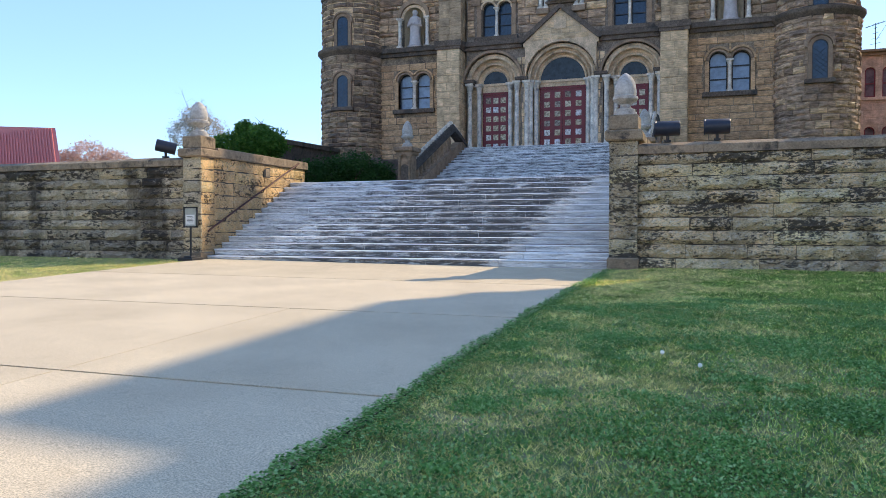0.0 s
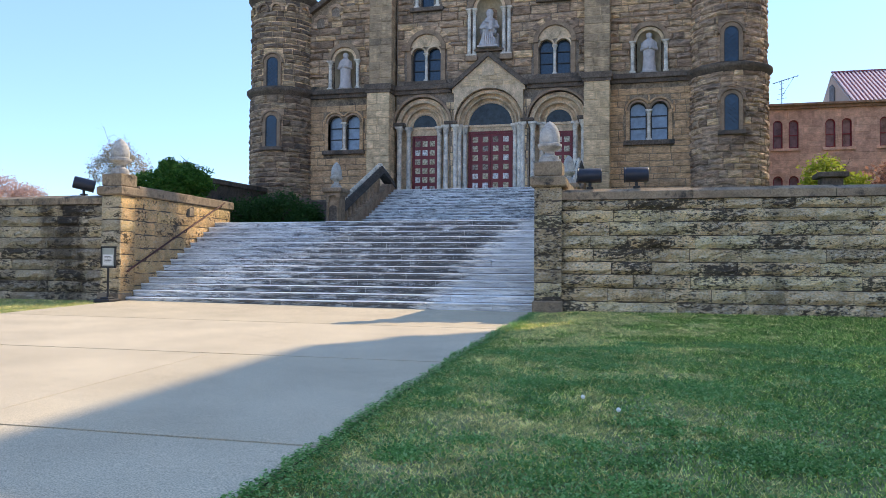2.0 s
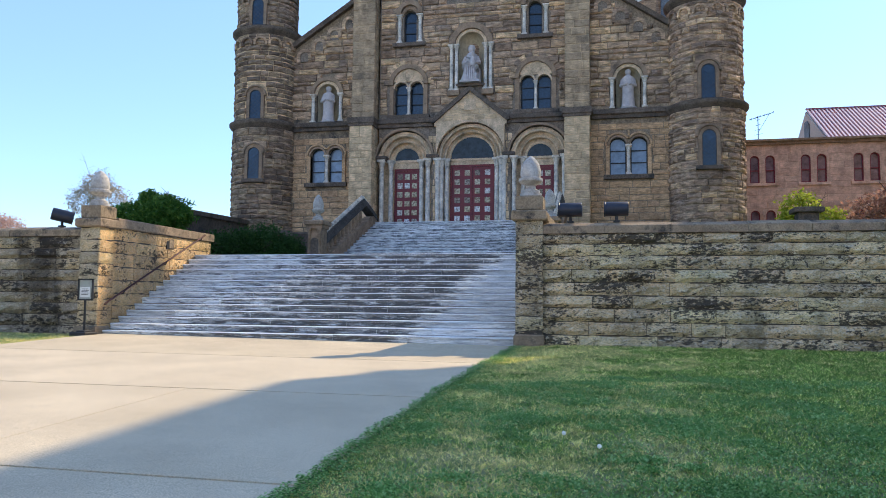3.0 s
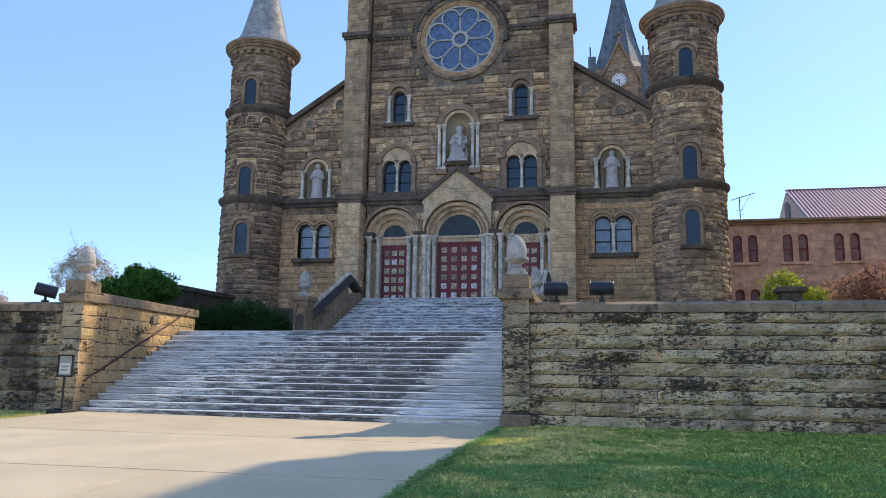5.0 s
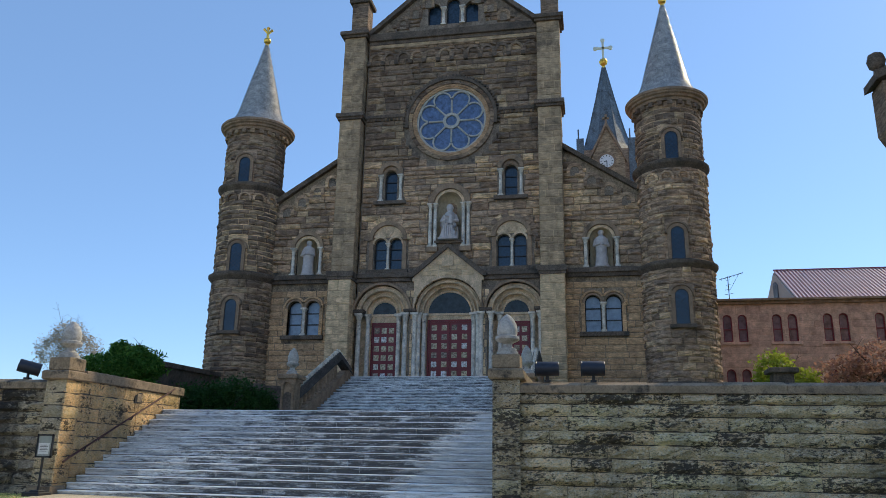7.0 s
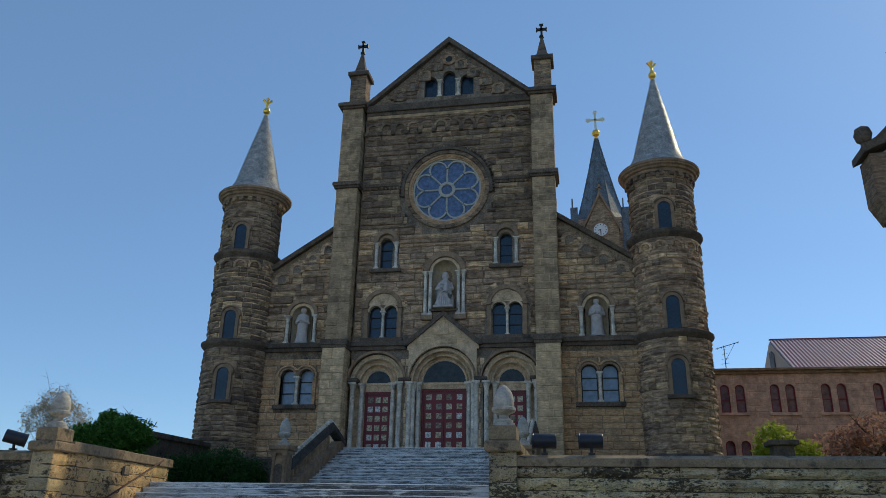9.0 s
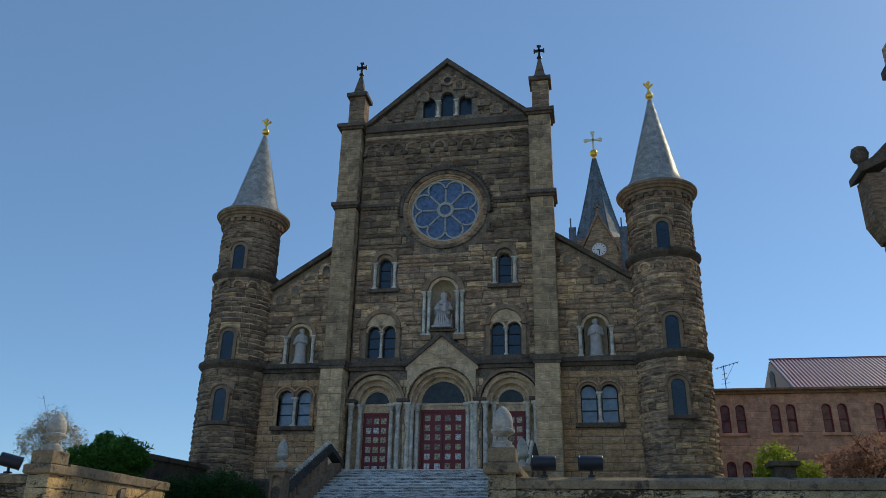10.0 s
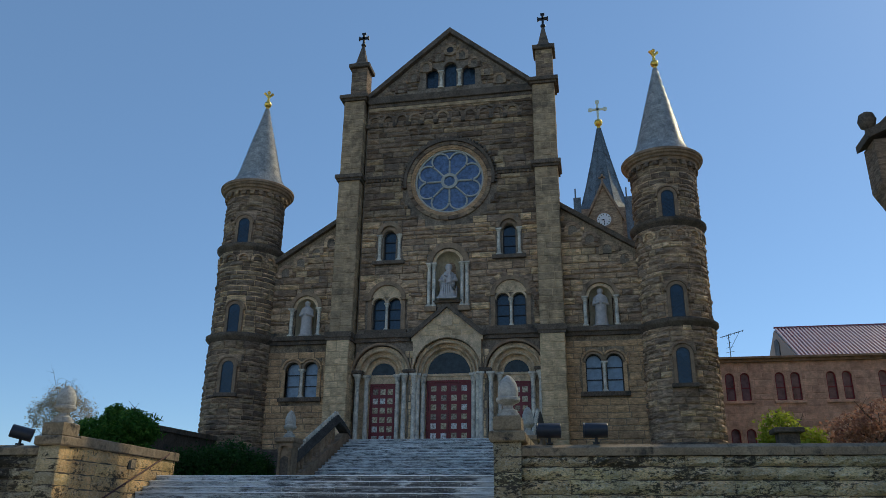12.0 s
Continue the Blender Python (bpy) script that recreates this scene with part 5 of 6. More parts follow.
# ---- balustrades of the upper flight ----
for s in (-1, 1):
    bx = s * 5.0
    bal = thing("balustrade", "sloping stone balustrade with dark studded coping beside the upper steps", "balustrade", "balustrades of the upper steps")
    nw = part("newel", Mesh().box(bx - 0.29, bx + 0.29, 30.25, 30.9, TERRACE - 0.02, 3.9), BROWNTRIM, bal, "square panelled newel with a stone finial")
    part("panel", Mesh().box(bx - 0.19, bx + 0.19, 30.22, 30.26, TERRACE + 0.3, 3.3).arch(bx, 3.3, 0.0, 0.19, 30.22, 30.26, 10), DARKBAND, nw, "dark sunk panel")
    for o in (-0.24, 0.24):
        part("pilaster", smooth(column(Mesh(), bx + o, 30.22, TERRACE, 3.9, 0.065, 0.3)), BROWNTRIM, nw)
    part("cap", Mesh().box(bx - 0.43, bx + 0.43, 30.05, 31.1, 4.03, 4.24, 0.04).box(bx - 0.36, bx + 0.36, 30.14, 31.0, 3.9, 4.04), BROWNTRIM, nw)
    part("finial", smooth(acorn(Mesh(), bx, 30.58, 4.24, 1.16, 0.66)), FINIAL, nw, "grey stone acorn finial")
    # base wall and coping follow the slope, then dip to the doors
    ridge = [(31.0, 3.62), (36.35, 6.0), (37.3, 5.75), (38.3, 5.42)]
    foot = [(31.0, TERRACE), (36.35, 4.3), (37.3, 4.72), (38.3, 4.9)]
    w, c = Mesh(), Mesh()
    for (ya, za), (yb, zb), (_, fa), (_, fb) in zip(ridge, ridge[1:], foot, foot[1:]):
        w.hexa([(bx - 0.2, ya, fa - 0.4), (bx + 0.2, ya, fa - 0.4), (bx + 0.2, yb, fb - 0.4), (bx - 0.2, yb, fb - 0.4), (bx - 0.2, ya, fa + 0.45), (bx + 0.2, ya, fa + 0.45), (bx + 0.2, yb, fb + 0.45), (bx - 0.2, yb, fb + 0.45)])
        c.hexa([(bx - 0.24, ya, za - 0.36), (bx + 0.24, ya, za - 0.36), (bx + 0.24, yb, zb - 0.36), (bx - 0.24, yb, zb - 0.36), (bx - 0.14, ya, za), (bx + 0.14, ya, za), (bx + 0.14, yb, zb), (bx - 0.14, yb, zb)])
    part("base", w, BROWNTRIM, bal)
    part("coping", c, DARKCOPING, bal, "dark weathered sloping coping")
    for i in range(11):
        t = (i + 0.5) / 11
        y, f, r = 31.0 + 5.35 * t, TERRACE + (4.3 - TERRACE) * t + 0.42, 3.62 + 2.38 * t - 0.38
        part("baluster", smooth(Mesh().lathe(bx, y, [(0.1, f), (0.1, f + 0.06), (0.06, f + 0.1), (0.11, f + (r - f) * 0.4), (0.06, r - 0.1), (0.1, r - 0.05), (0.1, r + 0.02)], 10)), BROWNTRIM, bal)
    stud = smooth(Mesh().lathe(0, 0, [(0.07, -0.06), (0.095, 0.03), (0.08, 0.14), (0.01, 0.2)], 8)).data("stud", MARBLE)
    for i in range(24):
        if i < 19:
            y, z = 31.2 + i * 0.28, 3.62 + (0.2 + i * 0.28) * 0.445
        else:
            y, z = 36.5 + (i - 19) * 0.36, 5.97 - (i - 19) * 0.36 * 0.29
        ob = part("stud", stud, None, bal)
        ob.location = (bx, y, z)

# ---- handrail, sign stand, floodlights ----
RUST = plain("rusted_rail", (0.085, 0.035, 0.03), rough=0.6, metal=0.2, vary=0.4, scale=12)
rail = thing("handrail", "thin rusty red iron handrail fixed to the wing wall", "handrail")
part("bar", Mesh().tube([(-5.37, 17.22, 0.66), (-5.37, 17.34, 0.73), (-5.36, 21.9, 2.83), (-5.36, 22.0, 2.88)], 0.025, 8), RUST, rail)
for t in (0.03, 0.5, 0.97):
    y, z = 17.85 + 4.05 * t, 0.98 + 1.85 * t
    part("bracket", Mesh().tube([(-5.42, y, z - 0.08), (-5.36, y, z - 0.08), (-5.33, y, z)], 0.014, 6), IRON, rail)
plaque = thing("wall_plaque", "small dark framed plaque on the wing wall", "plaque")
part("frame", Mesh().box(-5.445, -5.415, 20.0, 20.36, 2.3, 2.6), IRON, plaque)
part("face", Mesh().box(-5.415, -5.409, 20.12, 20.34, 2.33, 2.57), COPING, plaque)

PAPER = plain("notice_paper", (0.7, 0.7, 0.67), rough=0.7, vary=0.06)
BOARD = plain("notice_board", (0.32, 0.34, 0.3), rough=0.4, vary=0.1)
sign = thing("sign_stand", "black metal sign stand with a framed white notice, on the walk", "sign stand")
part("foot", Mesh().box(-5.72, -5.27, 16.4, 16.85, -0.17, -0.03, 0.02).box(-5.62, -5.37, 16.5, 16.75, -0.035, 0.01, 0.015), IRON, sign)
part("pole", Mesh().tube([(-5.49, 16.64, -0.05), (-5.49, 16.64, 0.8)], 0.028, 10), IRON, sign)
fr = Mesh()
for a, b, c, d in ((-5.71, -5.67, 0.76, 1.31), (-5.31, -5.27, 0.76, 1.31), (-5.71, -5.27, 0.76, 0.8), (-5.71, -5.27, 1.27, 1.31)):
    fr.box(a, b, 16.62, 16.66, c, d)
part("frame", fr, IRON, sign)
pl = part("board", Mesh().box(-5.67, -5.31, 16.635, 16.65, 0.8, 1.27), BOARD, sign)
part("notice", Mesh().box(-5.64, -5.36, 16.628, 16.634, 0.84, 1.1), PAPER, pl, "white paper notice")
INK = plain("ink", (0.05, 0.05, 0.05), rough=0.8, vary=0.1)
for i in range(5):
    part("text_bar", Mesh().box(-5.6, -5.42 + 0.03 * (i % 2), 16.625, 16.6275, 1.045 - i * 0.035, 1.057 - i * 0.035), INK, pl)


def floodlight(x, y, z, yaw, tilt, label):
    f = thing("floodlight", label, "floodlight", "floodlights on the walls")
    f.matrix_basis = pose(x, y, z)
    part("post", Mesh().tube([(0, 0, -0.02), (0, 0, 0.12)], 0.035, 8).box(-0.07, 0.07, -0.07, 0.07, -0.02, 0.02), IRON, f)
    body = part("housing", smooth(Mesh().lathe(0, 0, [(0.02, -0.27), (0.15, -0.26), (0.165, -0.24), (0.165, 0.24), (0.175, 0.25), (0.175, 0.275), (0.15, 0.275), (0.14, 0.2)], 24)), LAMPBLACK, f, "black cylinder housing")
    body.matrix_basis = pose(0, 0, 0.28, 0, 0, yaw) @ pose(0, 0, 0, 0, 90 + tilt, 0)
    lens = part("lens", smooth(Mesh().lathe(0, 0, [(0.005, 0.215), (0.14, 0.215), (0.14, 0.225), (0.005, 0.235)], 20)), LENS, f, "grey glass lens")
    lens.matrix_basis = body.matrix_basis.copy()
    return f


LAMPBLACK = plain("navy_black_paint", (0.022, 0.026, 0.04), rough=0.4, vary=0.2)
LENS = plain("lamp_glass", (0.3, 0.32, 0.34), rough=0.15, vary=0.1, spec=0.8)
floodlight(6.57, 17.36, 2.65, 180, 0, "black cylinder floodlight standing on the wall coping")
floodlight(7.59, 17.36, 2.65, 180, 0, "black cylinder floodlight standing on the wall coping")
floodlight(-6.87, 17.36, 2.73, 38, 12, "black cylinder floodlight turned towards the church on the coping")

# ---- plants ----


def leafy(name, tones, rough=0.6):
    m, nt, bsdf = nodes_of(name)
    pick = nt.nodes.new("ShaderNodeNewGeometry").outputs["Random Per Island"]
    step = 1.0 / (len(tones) - 1)
    base = ramp(nt, pick, [(i * step, c) for i, c in enumerate(tones)])
    nt.links.new(mixed(nt, "MULTIPLY", 0.7, base, ramp(nt, noise_tex(nt, 1.5, 4, 0.6), [(0.3, (0.6, 0.62, 0.6)), (0.7, (1.2, 1.2, 1.1))])), bsdf.inputs["Base Color"])
    bsdf.inputs["Roughness"].default_value = rough
    bsdf.inputs["Specular IOR Level"].default_value = 0.2
    out = nt.nodes["Material Output"]
    tr = nt.nodes.new("ShaderNodeBsdfTranslucent")
    nt.links.new(base, tr.inputs[0])
    mx = nt.nodes.new("ShaderNodeMixShader")
    mx.inputs[0].default_value = 0.5
    nt.links.new(bsdf.outputs[0], mx.inputs[1])
    nt.links.new(tr.outputs[0], mx.inputs[2])
    nt.links.new(mx.outputs[0], out.inputs[0])
    return m


LEAF = leafy("yew_leaf", [(0.05, 0.13, 0.025), (0.11, 0.24, 0.04), (0.08, 0.18, 0.035), (0.2, 0.33, 0.06)])
HEDGE = leafy("hedge_leaf", [(0.025, 0.07, 0.018), (0.05, 0.12, 0.03), (0.035, 0.09, 0.022), (0.09, 0.17, 0.045)])
LIME = leafy("lime_leaf", [(0.3, 0.36, 0.04), (0.42, 0.45, 0.06), (0.24, 0.32, 0.04)])
REDLEAF = leafy("red_leaf", [(0.4, 0.2, 0.14), (0.48, 0.27, 0.19), (0.3, 0.15, 0.11), (0.42, 0.28, 0.2)])
PINK = leafy("pink_blossom", [(0.6, 0.42, 0.35), (0.68, 0.5, 0.43), (0.52, 0.38, 0.32)])
BUDS = leafy("spring_buds", [(0.42, 0.36, 0.27), (0.5, 0.43, 0.33), (0.36, 0.31, 0.22)])
BARK = plain("bark", (0.12, 0.09, 0.07), rough=0.95, vary=0.4, scale=15, bump=0.6)


def clumps(blobs, n, size, seed, long=1.0):
    """Leaves strewn in clumps over the skin of several blobs (x, y, z, rx, ry, rz)."""
    rng = random.Random(seed)
    m = Mesh()
    tot = sum(b[3] * b[5] for b in blobs)
    for x, y, z, rx, ry, rz in blobs:
        for _ in range(int(n * rx * rz / tot)):
            a, h = rng.uniform(0, 2 * math.pi), rng.uniform(-0.75, 1)
            q = math.sqrt(max(0, 1 - h * h))
            d = Vector((q * math.cos(a), q * math.sin(a), h))
            r = rng.uniform(0.62, 1.04) if rng.random() < 0.9 else rng.uniform(1.0, 1.2)
            r *= 1 + 0.16 * math.sin(5 * a + 3 * x) * math.cos(4 * h + z)
            c = Vector((x + d.x * rx * r, y + d.y * ry * r, z + d.z * rz * r))
            u = Vector((rng.gauss(0, 1), rng.gauss(0, 1), rng.gauss(0, 0.7))).normalized()
            w = u.cross(Vector((rng.gauss(0, 1), rng.gauss(0, 1), rng.gauss(0, 1)))).normalized()
            s = size * rng.uniform(0.6, 1.4)
            u, w = u * s * long, w * s * 0.5
            m.face([c - u, c + w, c + u, c - w])
    return m


def limbs(base, top, spread, n, r, seed, twig=True):
    rng = random.Random(seed)
    m = Mesh()
    b, t = Vector(base), Vector(top)
    mid = b.lerp(t, 0.45) + Vector((rng.uniform(-0.1, 0.1), rng.uniform(-0.1, 0.1), 0)) * (t - b).length * 0.3
    m.tube([b, mid, t], [r, r * 0.75, r * 0.2], 8)
    for i in range(n):
        f = rng.uniform(0.25, 0.85)
        s = b.lerp(t, f)
        a = rng.uniform(0, 2 * math.pi)
        e = s + Vector((math.cos(a) * spread * (1.1 - f * 0.5), math.sin(a) * spread * (1.1 - f * 0.5), (t - b).length * rng.uniform(0.15, 0.4)))
        k = s.lerp(e, 0.5) + Vector((0, 0, -0.06 * spread))
        m.tube([s, k, e], [r * 0.45, r * 0.28, r * 0.08], 6)
        if twig:
            for _ in range(5):
                q = k.lerp(e, rng.random())
                m.tube([q, q + Vector((rng.uniform(-1, 1), rng.uniform(-1, 1), rng.uniform(0.2, 1))) * spread * 0.35], [r * 0.14, r * 0.04], 4)
    return m


def plant(name, label, category, base, top, spread, blobs, leaf, n, size, seed, nl=8, r=0.1, group="", long=1.0):
    t = thing(name, label, category, group)
    part("trunk", limbs(base, top, spread, nl, r, seed), BARK, t)
    part("crown", clumps(blobs, n, size, seed + 1, long), leaf, t)
    return t


T = TERRACE
plant("shrub", "dense dark green evergreen shrub behind the wing wall", "shrub", (-10.7, 27.3, T), (-10.7, 27.3, 4.9), 1.0, [(-11.4, 27, 4.2, 0.9, 0.9, 0.5), (-10.4, 27.3, 4.4, 1.05, 1.0, 0.62), (-9.75, 27.2, 4.15, 0.7, 0.8, 0.4), (-10.9, 27.1, 4.85, 0.4, 0.4, 0.36), (-10.2, 27.2, 4.75, 0.4, 0.4, 0.3), (-10.7, 27.2, 3.6, 1.3, 1.0, 0.7)], LEAF, 15000, 0.055, 5, long=1.6)
hedge_blobs = [(-9.6, 30.2, 2.9, 0.95, 0.9, 0.85), (-8.5, 30.5, 3.0, 1.0, 1.0, 0.95), (-7.4, 30.4, 3.05, 1.0, 0.9, 1.02), (-6.4, 30.6, 2.8, 0.8, 0.8, 0.8)]
for i, b in enumerate(hedge_blobs):
    plant("bush", "rounded dark green clipped bush on the terrace", "bush", (b[0], b[1], T - 0.02), (b[0], b[1], b[2] + 0.3), 0.5, [b], HEDGE, 4200, 0.06, 20 + i, 6, 0.06, "bushes by the upper steps")
plant("bare_tree", "small tree with pale spring buds behind the pillar", "tree", (-27, 45, T), (-27, 45, 9.2), 1.8, [(-28.0, 45, 7.4, 1.3, 1.2, 1.2), (-26.2, 45, 7.4, 1.4, 1.2, 1.2), (-27.1, 45, 8.5, 1.1, 1, 0.9)], BUDS, 8000, 0.06, 31, 26, 0.05)
for i, (x, y, z, r) in enumerate(((-81.5, 90, 11.2, 3.2), (-77.5, 91, 10.2, 2.6), (-84.8, 89, 10.4, 2.4))):
    plant("blossom_tree", "distant tree in pink spring leaf", "tree", (x, y, 0), (x, y, z), 2.0, [(x, y, z, r, r, r * 0.85), (x + 1.5, y, z - 1.2, r * 0.7, r, r * 0.6)], PINK, 4500, 0.16, 41 + i, 8, 0.25, "far trees in pink leaf")
plant("shrub", "bright yellow-green shrub beyond the wall", "shrub", (15.0, 32, T), (15.0, 32, 4.9), 0.8, [(14.7, 32, 4.5, 0.75, 0.7, 0.75), (15.7, 32.1, 4.15, 0.65, 0.6, 0.5), (15.1, 32, 3.8, 1.0, 0.8, 0.6), (14.2, 32, 4.0, 0.4, 0.4, 0.4)], LIME, 3600, 0.08, 51, 8, 0.07)
plant("red_maple", "low spreading maple in dull red leaf", "tree", (19.0, 34, T), (19.0, 34, 5.4), 1.5, [(17.8, 34, 4.7, 1.1, 1.0, 0.7), (19.2, 34.2, 5.1, 1.3, 1.1, 0.8), (20.6, 34, 4.8, 1.2, 1.0, 0.8), (18.8, 34, 4.3, 1.6, 1.0, 0.7)], REDLEAF, 3200, 0.09, 55, 12, 0.12)

# ---- neighbouring buildings ----
BRICKRED = stone("red_sandstone", [(0.638, 0.421, 0.318), (0.715, 0.486, 0.366), (0.55, 0.369, 0.288), (0.77, 0.538, 0.408)], stain=(0.36, 0.23, 0.18), stain_at=(0.6, 0.85), bump=0.3, grit=0.35, beds=(0.3, 0.3, 1.6))
WINRED = plain("red_window_paint", (0.22, 0.03, 0.04), rough=0.5)
HALLGLASS = plain("hall_window_glass", (0.2, 0.13, 0.15), rough=0.1, vary=0.5, scale=2.0, bump=0.04, spec=0.6)
hall = thing("school_hall", "long red sandstone building with paired arched windows and striped metal roof", "building")
holes = []
for i in range(9):
    x = 17.0 + i * 3.27
    for o in (0, 1.0):
        holes.append(Hole(x + o, 0.31, 9.1, 10.72))
        holes.append(Hole(x + o, 0.31, 5.3, 6.92))
part("wall", pierced(12.0, 50.0, 2.0, lambda x: 12.0, holes, 55.0, 55.5), BRICKRED, hall)
m = lay(Mesh(), front(55.0), 12.0, 34.0, 2.2, 11.9, 81, (0.4, 0.6), (0.8, 1.8), 0.012, 0.006, skip=lambda a, b, c, d: any(h.touches(a, b, c, d, 0.08) for h in holes), gap=0.008)
tagged(part("stonework", m, BRICKRED, hall), kind="stuff")
part("body", Mesh().box(12.0, 50.0, 55.5, 75, 2.0, 11.9), BRICKRED, hall)
part("cornice", Mesh().box(11.7, 50.3, 54.6, 75.3, 11.93, 12.1, 0.03).box(11.85, 50.15, 54.8, 75.1, 11.74, 11.94), BROWNTRIM, hall)
for h in holes:
    if h.cx > 34:
        continue
    w = part("window", Mesh().arch(h.cx, h.zs, 0.24, 0.33, 55.1, 55.3, 12).box(h.cx - 0.33, h.cx - 0.24, 55.1, 55.3, h.z0, h.zs).box(h.cx + 0.24, h.cx + 0.33, 55.1, 55.3, h.z0, h.zs).box(h.cx - 0.33, h.cx + 0.33, 55.09, 55.3, h.z0, h.z0 + 0.08).box(h.cx - 0.3, h.cx + 0.3, 55.12, 55.2, h.z0 + 0.85, h.z0 + 0.93), WINRED, hall, "red-framed arched sash window")
    out = [(h.cx - 0.27, h.z0), (h.cx + 0.27, h.z0)] + [(h.cx + 0.27 * math.cos(math.pi * i / 12), h.zs + 0.27 * math.sin(math.pi * i / 12)) for i in range(13)]
    part("pane", Mesh().prism(out, 55.2, 55.22), HALLGLASS, w)
for i in range(6):
    for zz in (9.1, 5.3):
        part("sill", Mesh().box(16.5 + i * 3.27, 18.5 + i * 3.27, 54.88, 55.1, zz - 0.2, zz, 0.02), BRICKRED, hall)
SEAM_A = plain("maroon_metal_roof", (0.3, 0.1, 0.12), rough=0.45, metal=0.0, vary=0.12)
SEAM_B = plain("pale_metal_roof", (0.68, 0.5, 0.49), rough=0.4, vary=0.08)
CREAM = plain("cream_gable", (0.55, 0.53, 0.48), rough=0.7, vary=0.12)
rf = part("roof", Mesh().prism_x([(57.0, 12.5), (63.0, 16.0), (69.0, 12.5), (69.0, 12.0), (57.0, 12.0)], 22.3, 50.0), SEAM_A, hall, "maroon and white ribbed metal roof")
for i in range(102):
    x = 22.3 + i * 0.27
    part("rib", Mesh().hexa([(x - 0.06, 56.95, 12.42), (x + 0.06, 56.95, 12.42), (x + 0.06, 63.0, 15.95), (x - 0.06, 63.0, 15.95), (x - 0.06, 56.92, 12.55), (x + 0.06, 56.92, 12.55), (x + 0.06, 63.0, 16.08), (x - 0.06, 63.0, 16.08)]), SEAM_B, rf)
part("ridge_cap", Mesh().box(22.2, 50.0, 62.9, 63.1, 16.02, 16.12), SEAM_A, rf)
part("gable_end", Mesh().prism_x([(57.1, 12.1), (57.1, 12.4), (63.0, 15.85), (68.9, 12.4), (68.9, 12.1)], 22.18, 22.299), CREAM, hall, "cream boarded gable end")
part("gable_window", Mesh().prism_x([(61.8, 12.3), (61.8, 14.6), (62.5, 15.0), (63.2, 15.0), (63.2, 12.3)], 22.1, 22.175), SLATEDARK, hall)
ant = thing("antenna", "thin metal aerial on the flat roof", "antenna")
part("mast", Mesh().tube([(17.8, 58, 12.3), (17.8, 58, 14.5)], 0.03, 6), IRON, ant)
for i in range(4):
    part("arm", Mesh().tube([(17.5 + 0.06 * i, 58, 13.1 + 0.35 * i), (18.1 - 0.06 * i, 58, 13.2 + 0.35 * i)], 0.015, 5), IRON, ant)

part("boom", Mesh().tube([(17.2, 58, 14.25), (18.9, 58, 14.75)], 0.025, 6), IRON, ant)
for i in range(6):
    x = 17.3 + 0.3 * i
    part("tine", Mesh().tube([(x, 57.6, 14.28 + 0.088 * i), (x + 0.1, 58.4, 14.28 + 0.088 * i)], 0.014, 5), IRON, ant)
part("brace", Mesh().tube([(17.8, 58, 13.3), (18.6, 58, 14.66)], 0.014, 5), IRON, ant)

# spire with a clock behind the church
sp = thing("clock_spire", "slender dark slate spire with a white clock and gilded cross", "spire")
cx, cy = 9.75, 70.0
part("shaft", Mesh().box(cx - 2.3, cx + 2.3, cy - 2.3, cy + 2.3, 2.0, 29.4), RUBBLE, sp)
part("spire", Mesh().lathe(cx, cy, [(2.75, 29.2), (2.35, 30.2), (1.75, 32.3), (0.95, 35.6), (0.16, 39.2)], 8, math.pi / 8, math.pi / 8 + 2 * math.pi), SLATEDARK, sp, "dark slate octagonal spire")
for i in range(8):
    a = math.pi / 8 + i * math.pi / 4
    part("hip", Mesh().tube([(cx + r * math.cos(a), cy + r * math.sin(a), z) for r, z in ((2.36, 30.2), (1.77, 32.3), (0.97, 35.6), (0.18, 39.2))], 0.05, 5), SLATEDARK, sp)
WHITEDIAL = plain("white_dial", (0.85, 0.85, 0.83), rough=0.5, vary=0.05)
gb = part("clock_gable", Mesh().prism([(cx - 1.6, 26.0), (cx + 1.5, 26.0), (cx + 1.5, 28.2), (cx - 0.1, 31.6), (cx - 1.6, 28.2)], cy - 2.75, cy - 1.2), SOOTRUBBLE, sp, "stone gable with a clock")
part("dial", Mesh().arch(cx - 0.15, 28.0, 0.0, 0.66, cy - 2.82, cy - 2.76, 24, 0, 2 * math.pi), WHITEDIAL, gb, "white clock dial")
hd = Mesh()
for i in range(12):
    a = math.pi * i / 6
    hd.tube([(cx - 0.15 + r * math.cos(a), cy - 2.84, 28.0 + r * math.sin(a)) for r in (0.45, 0.58)], 0.03, 4)
hd.tube([(cx - 0.15, cy - 2.85, 28.0), (cx - 0.4, cy - 2.85, 27.95)], 0.04, 4).tube([(cx - 0.15, cy - 2.85, 28.0), (cx - 0.15, cy - 2.85, 27.5)], 0.035, 4)
tagged(part("clock_marks", hd, IRON, gb, "dark clock marks and pointers"), kind="stuff")
for q in (-1, 1):
    part("gable_coping", Mesh().prism([(cx - 0.1, 31.5), (cx - 0.1, 32.0), (cx - 0.1 + q * 1.75, 28.25), (cx - 0.1 + q * 1.75, 27.9)][::-q], cy - 2.95, cy - 1.2), BROWNTRIM, gb)
part("gable_cross", Mesh().box(cx - 0.2, cx, cy - 2.9, cy - 2.75, 31.8, 32.7).box(cx - 0.42, cx + 0.22, cy - 2.9, cy - 2.75, 32.25, 32.42), BROWNTRIM, gb)
part("clock_ring", Mesh().arch(cx - 0.15, 28.0, 0.66, 0.86, cy - 2.86, cy - 2.74, 24, 0, 2 * math.pi), BROWNTRIM, gb)
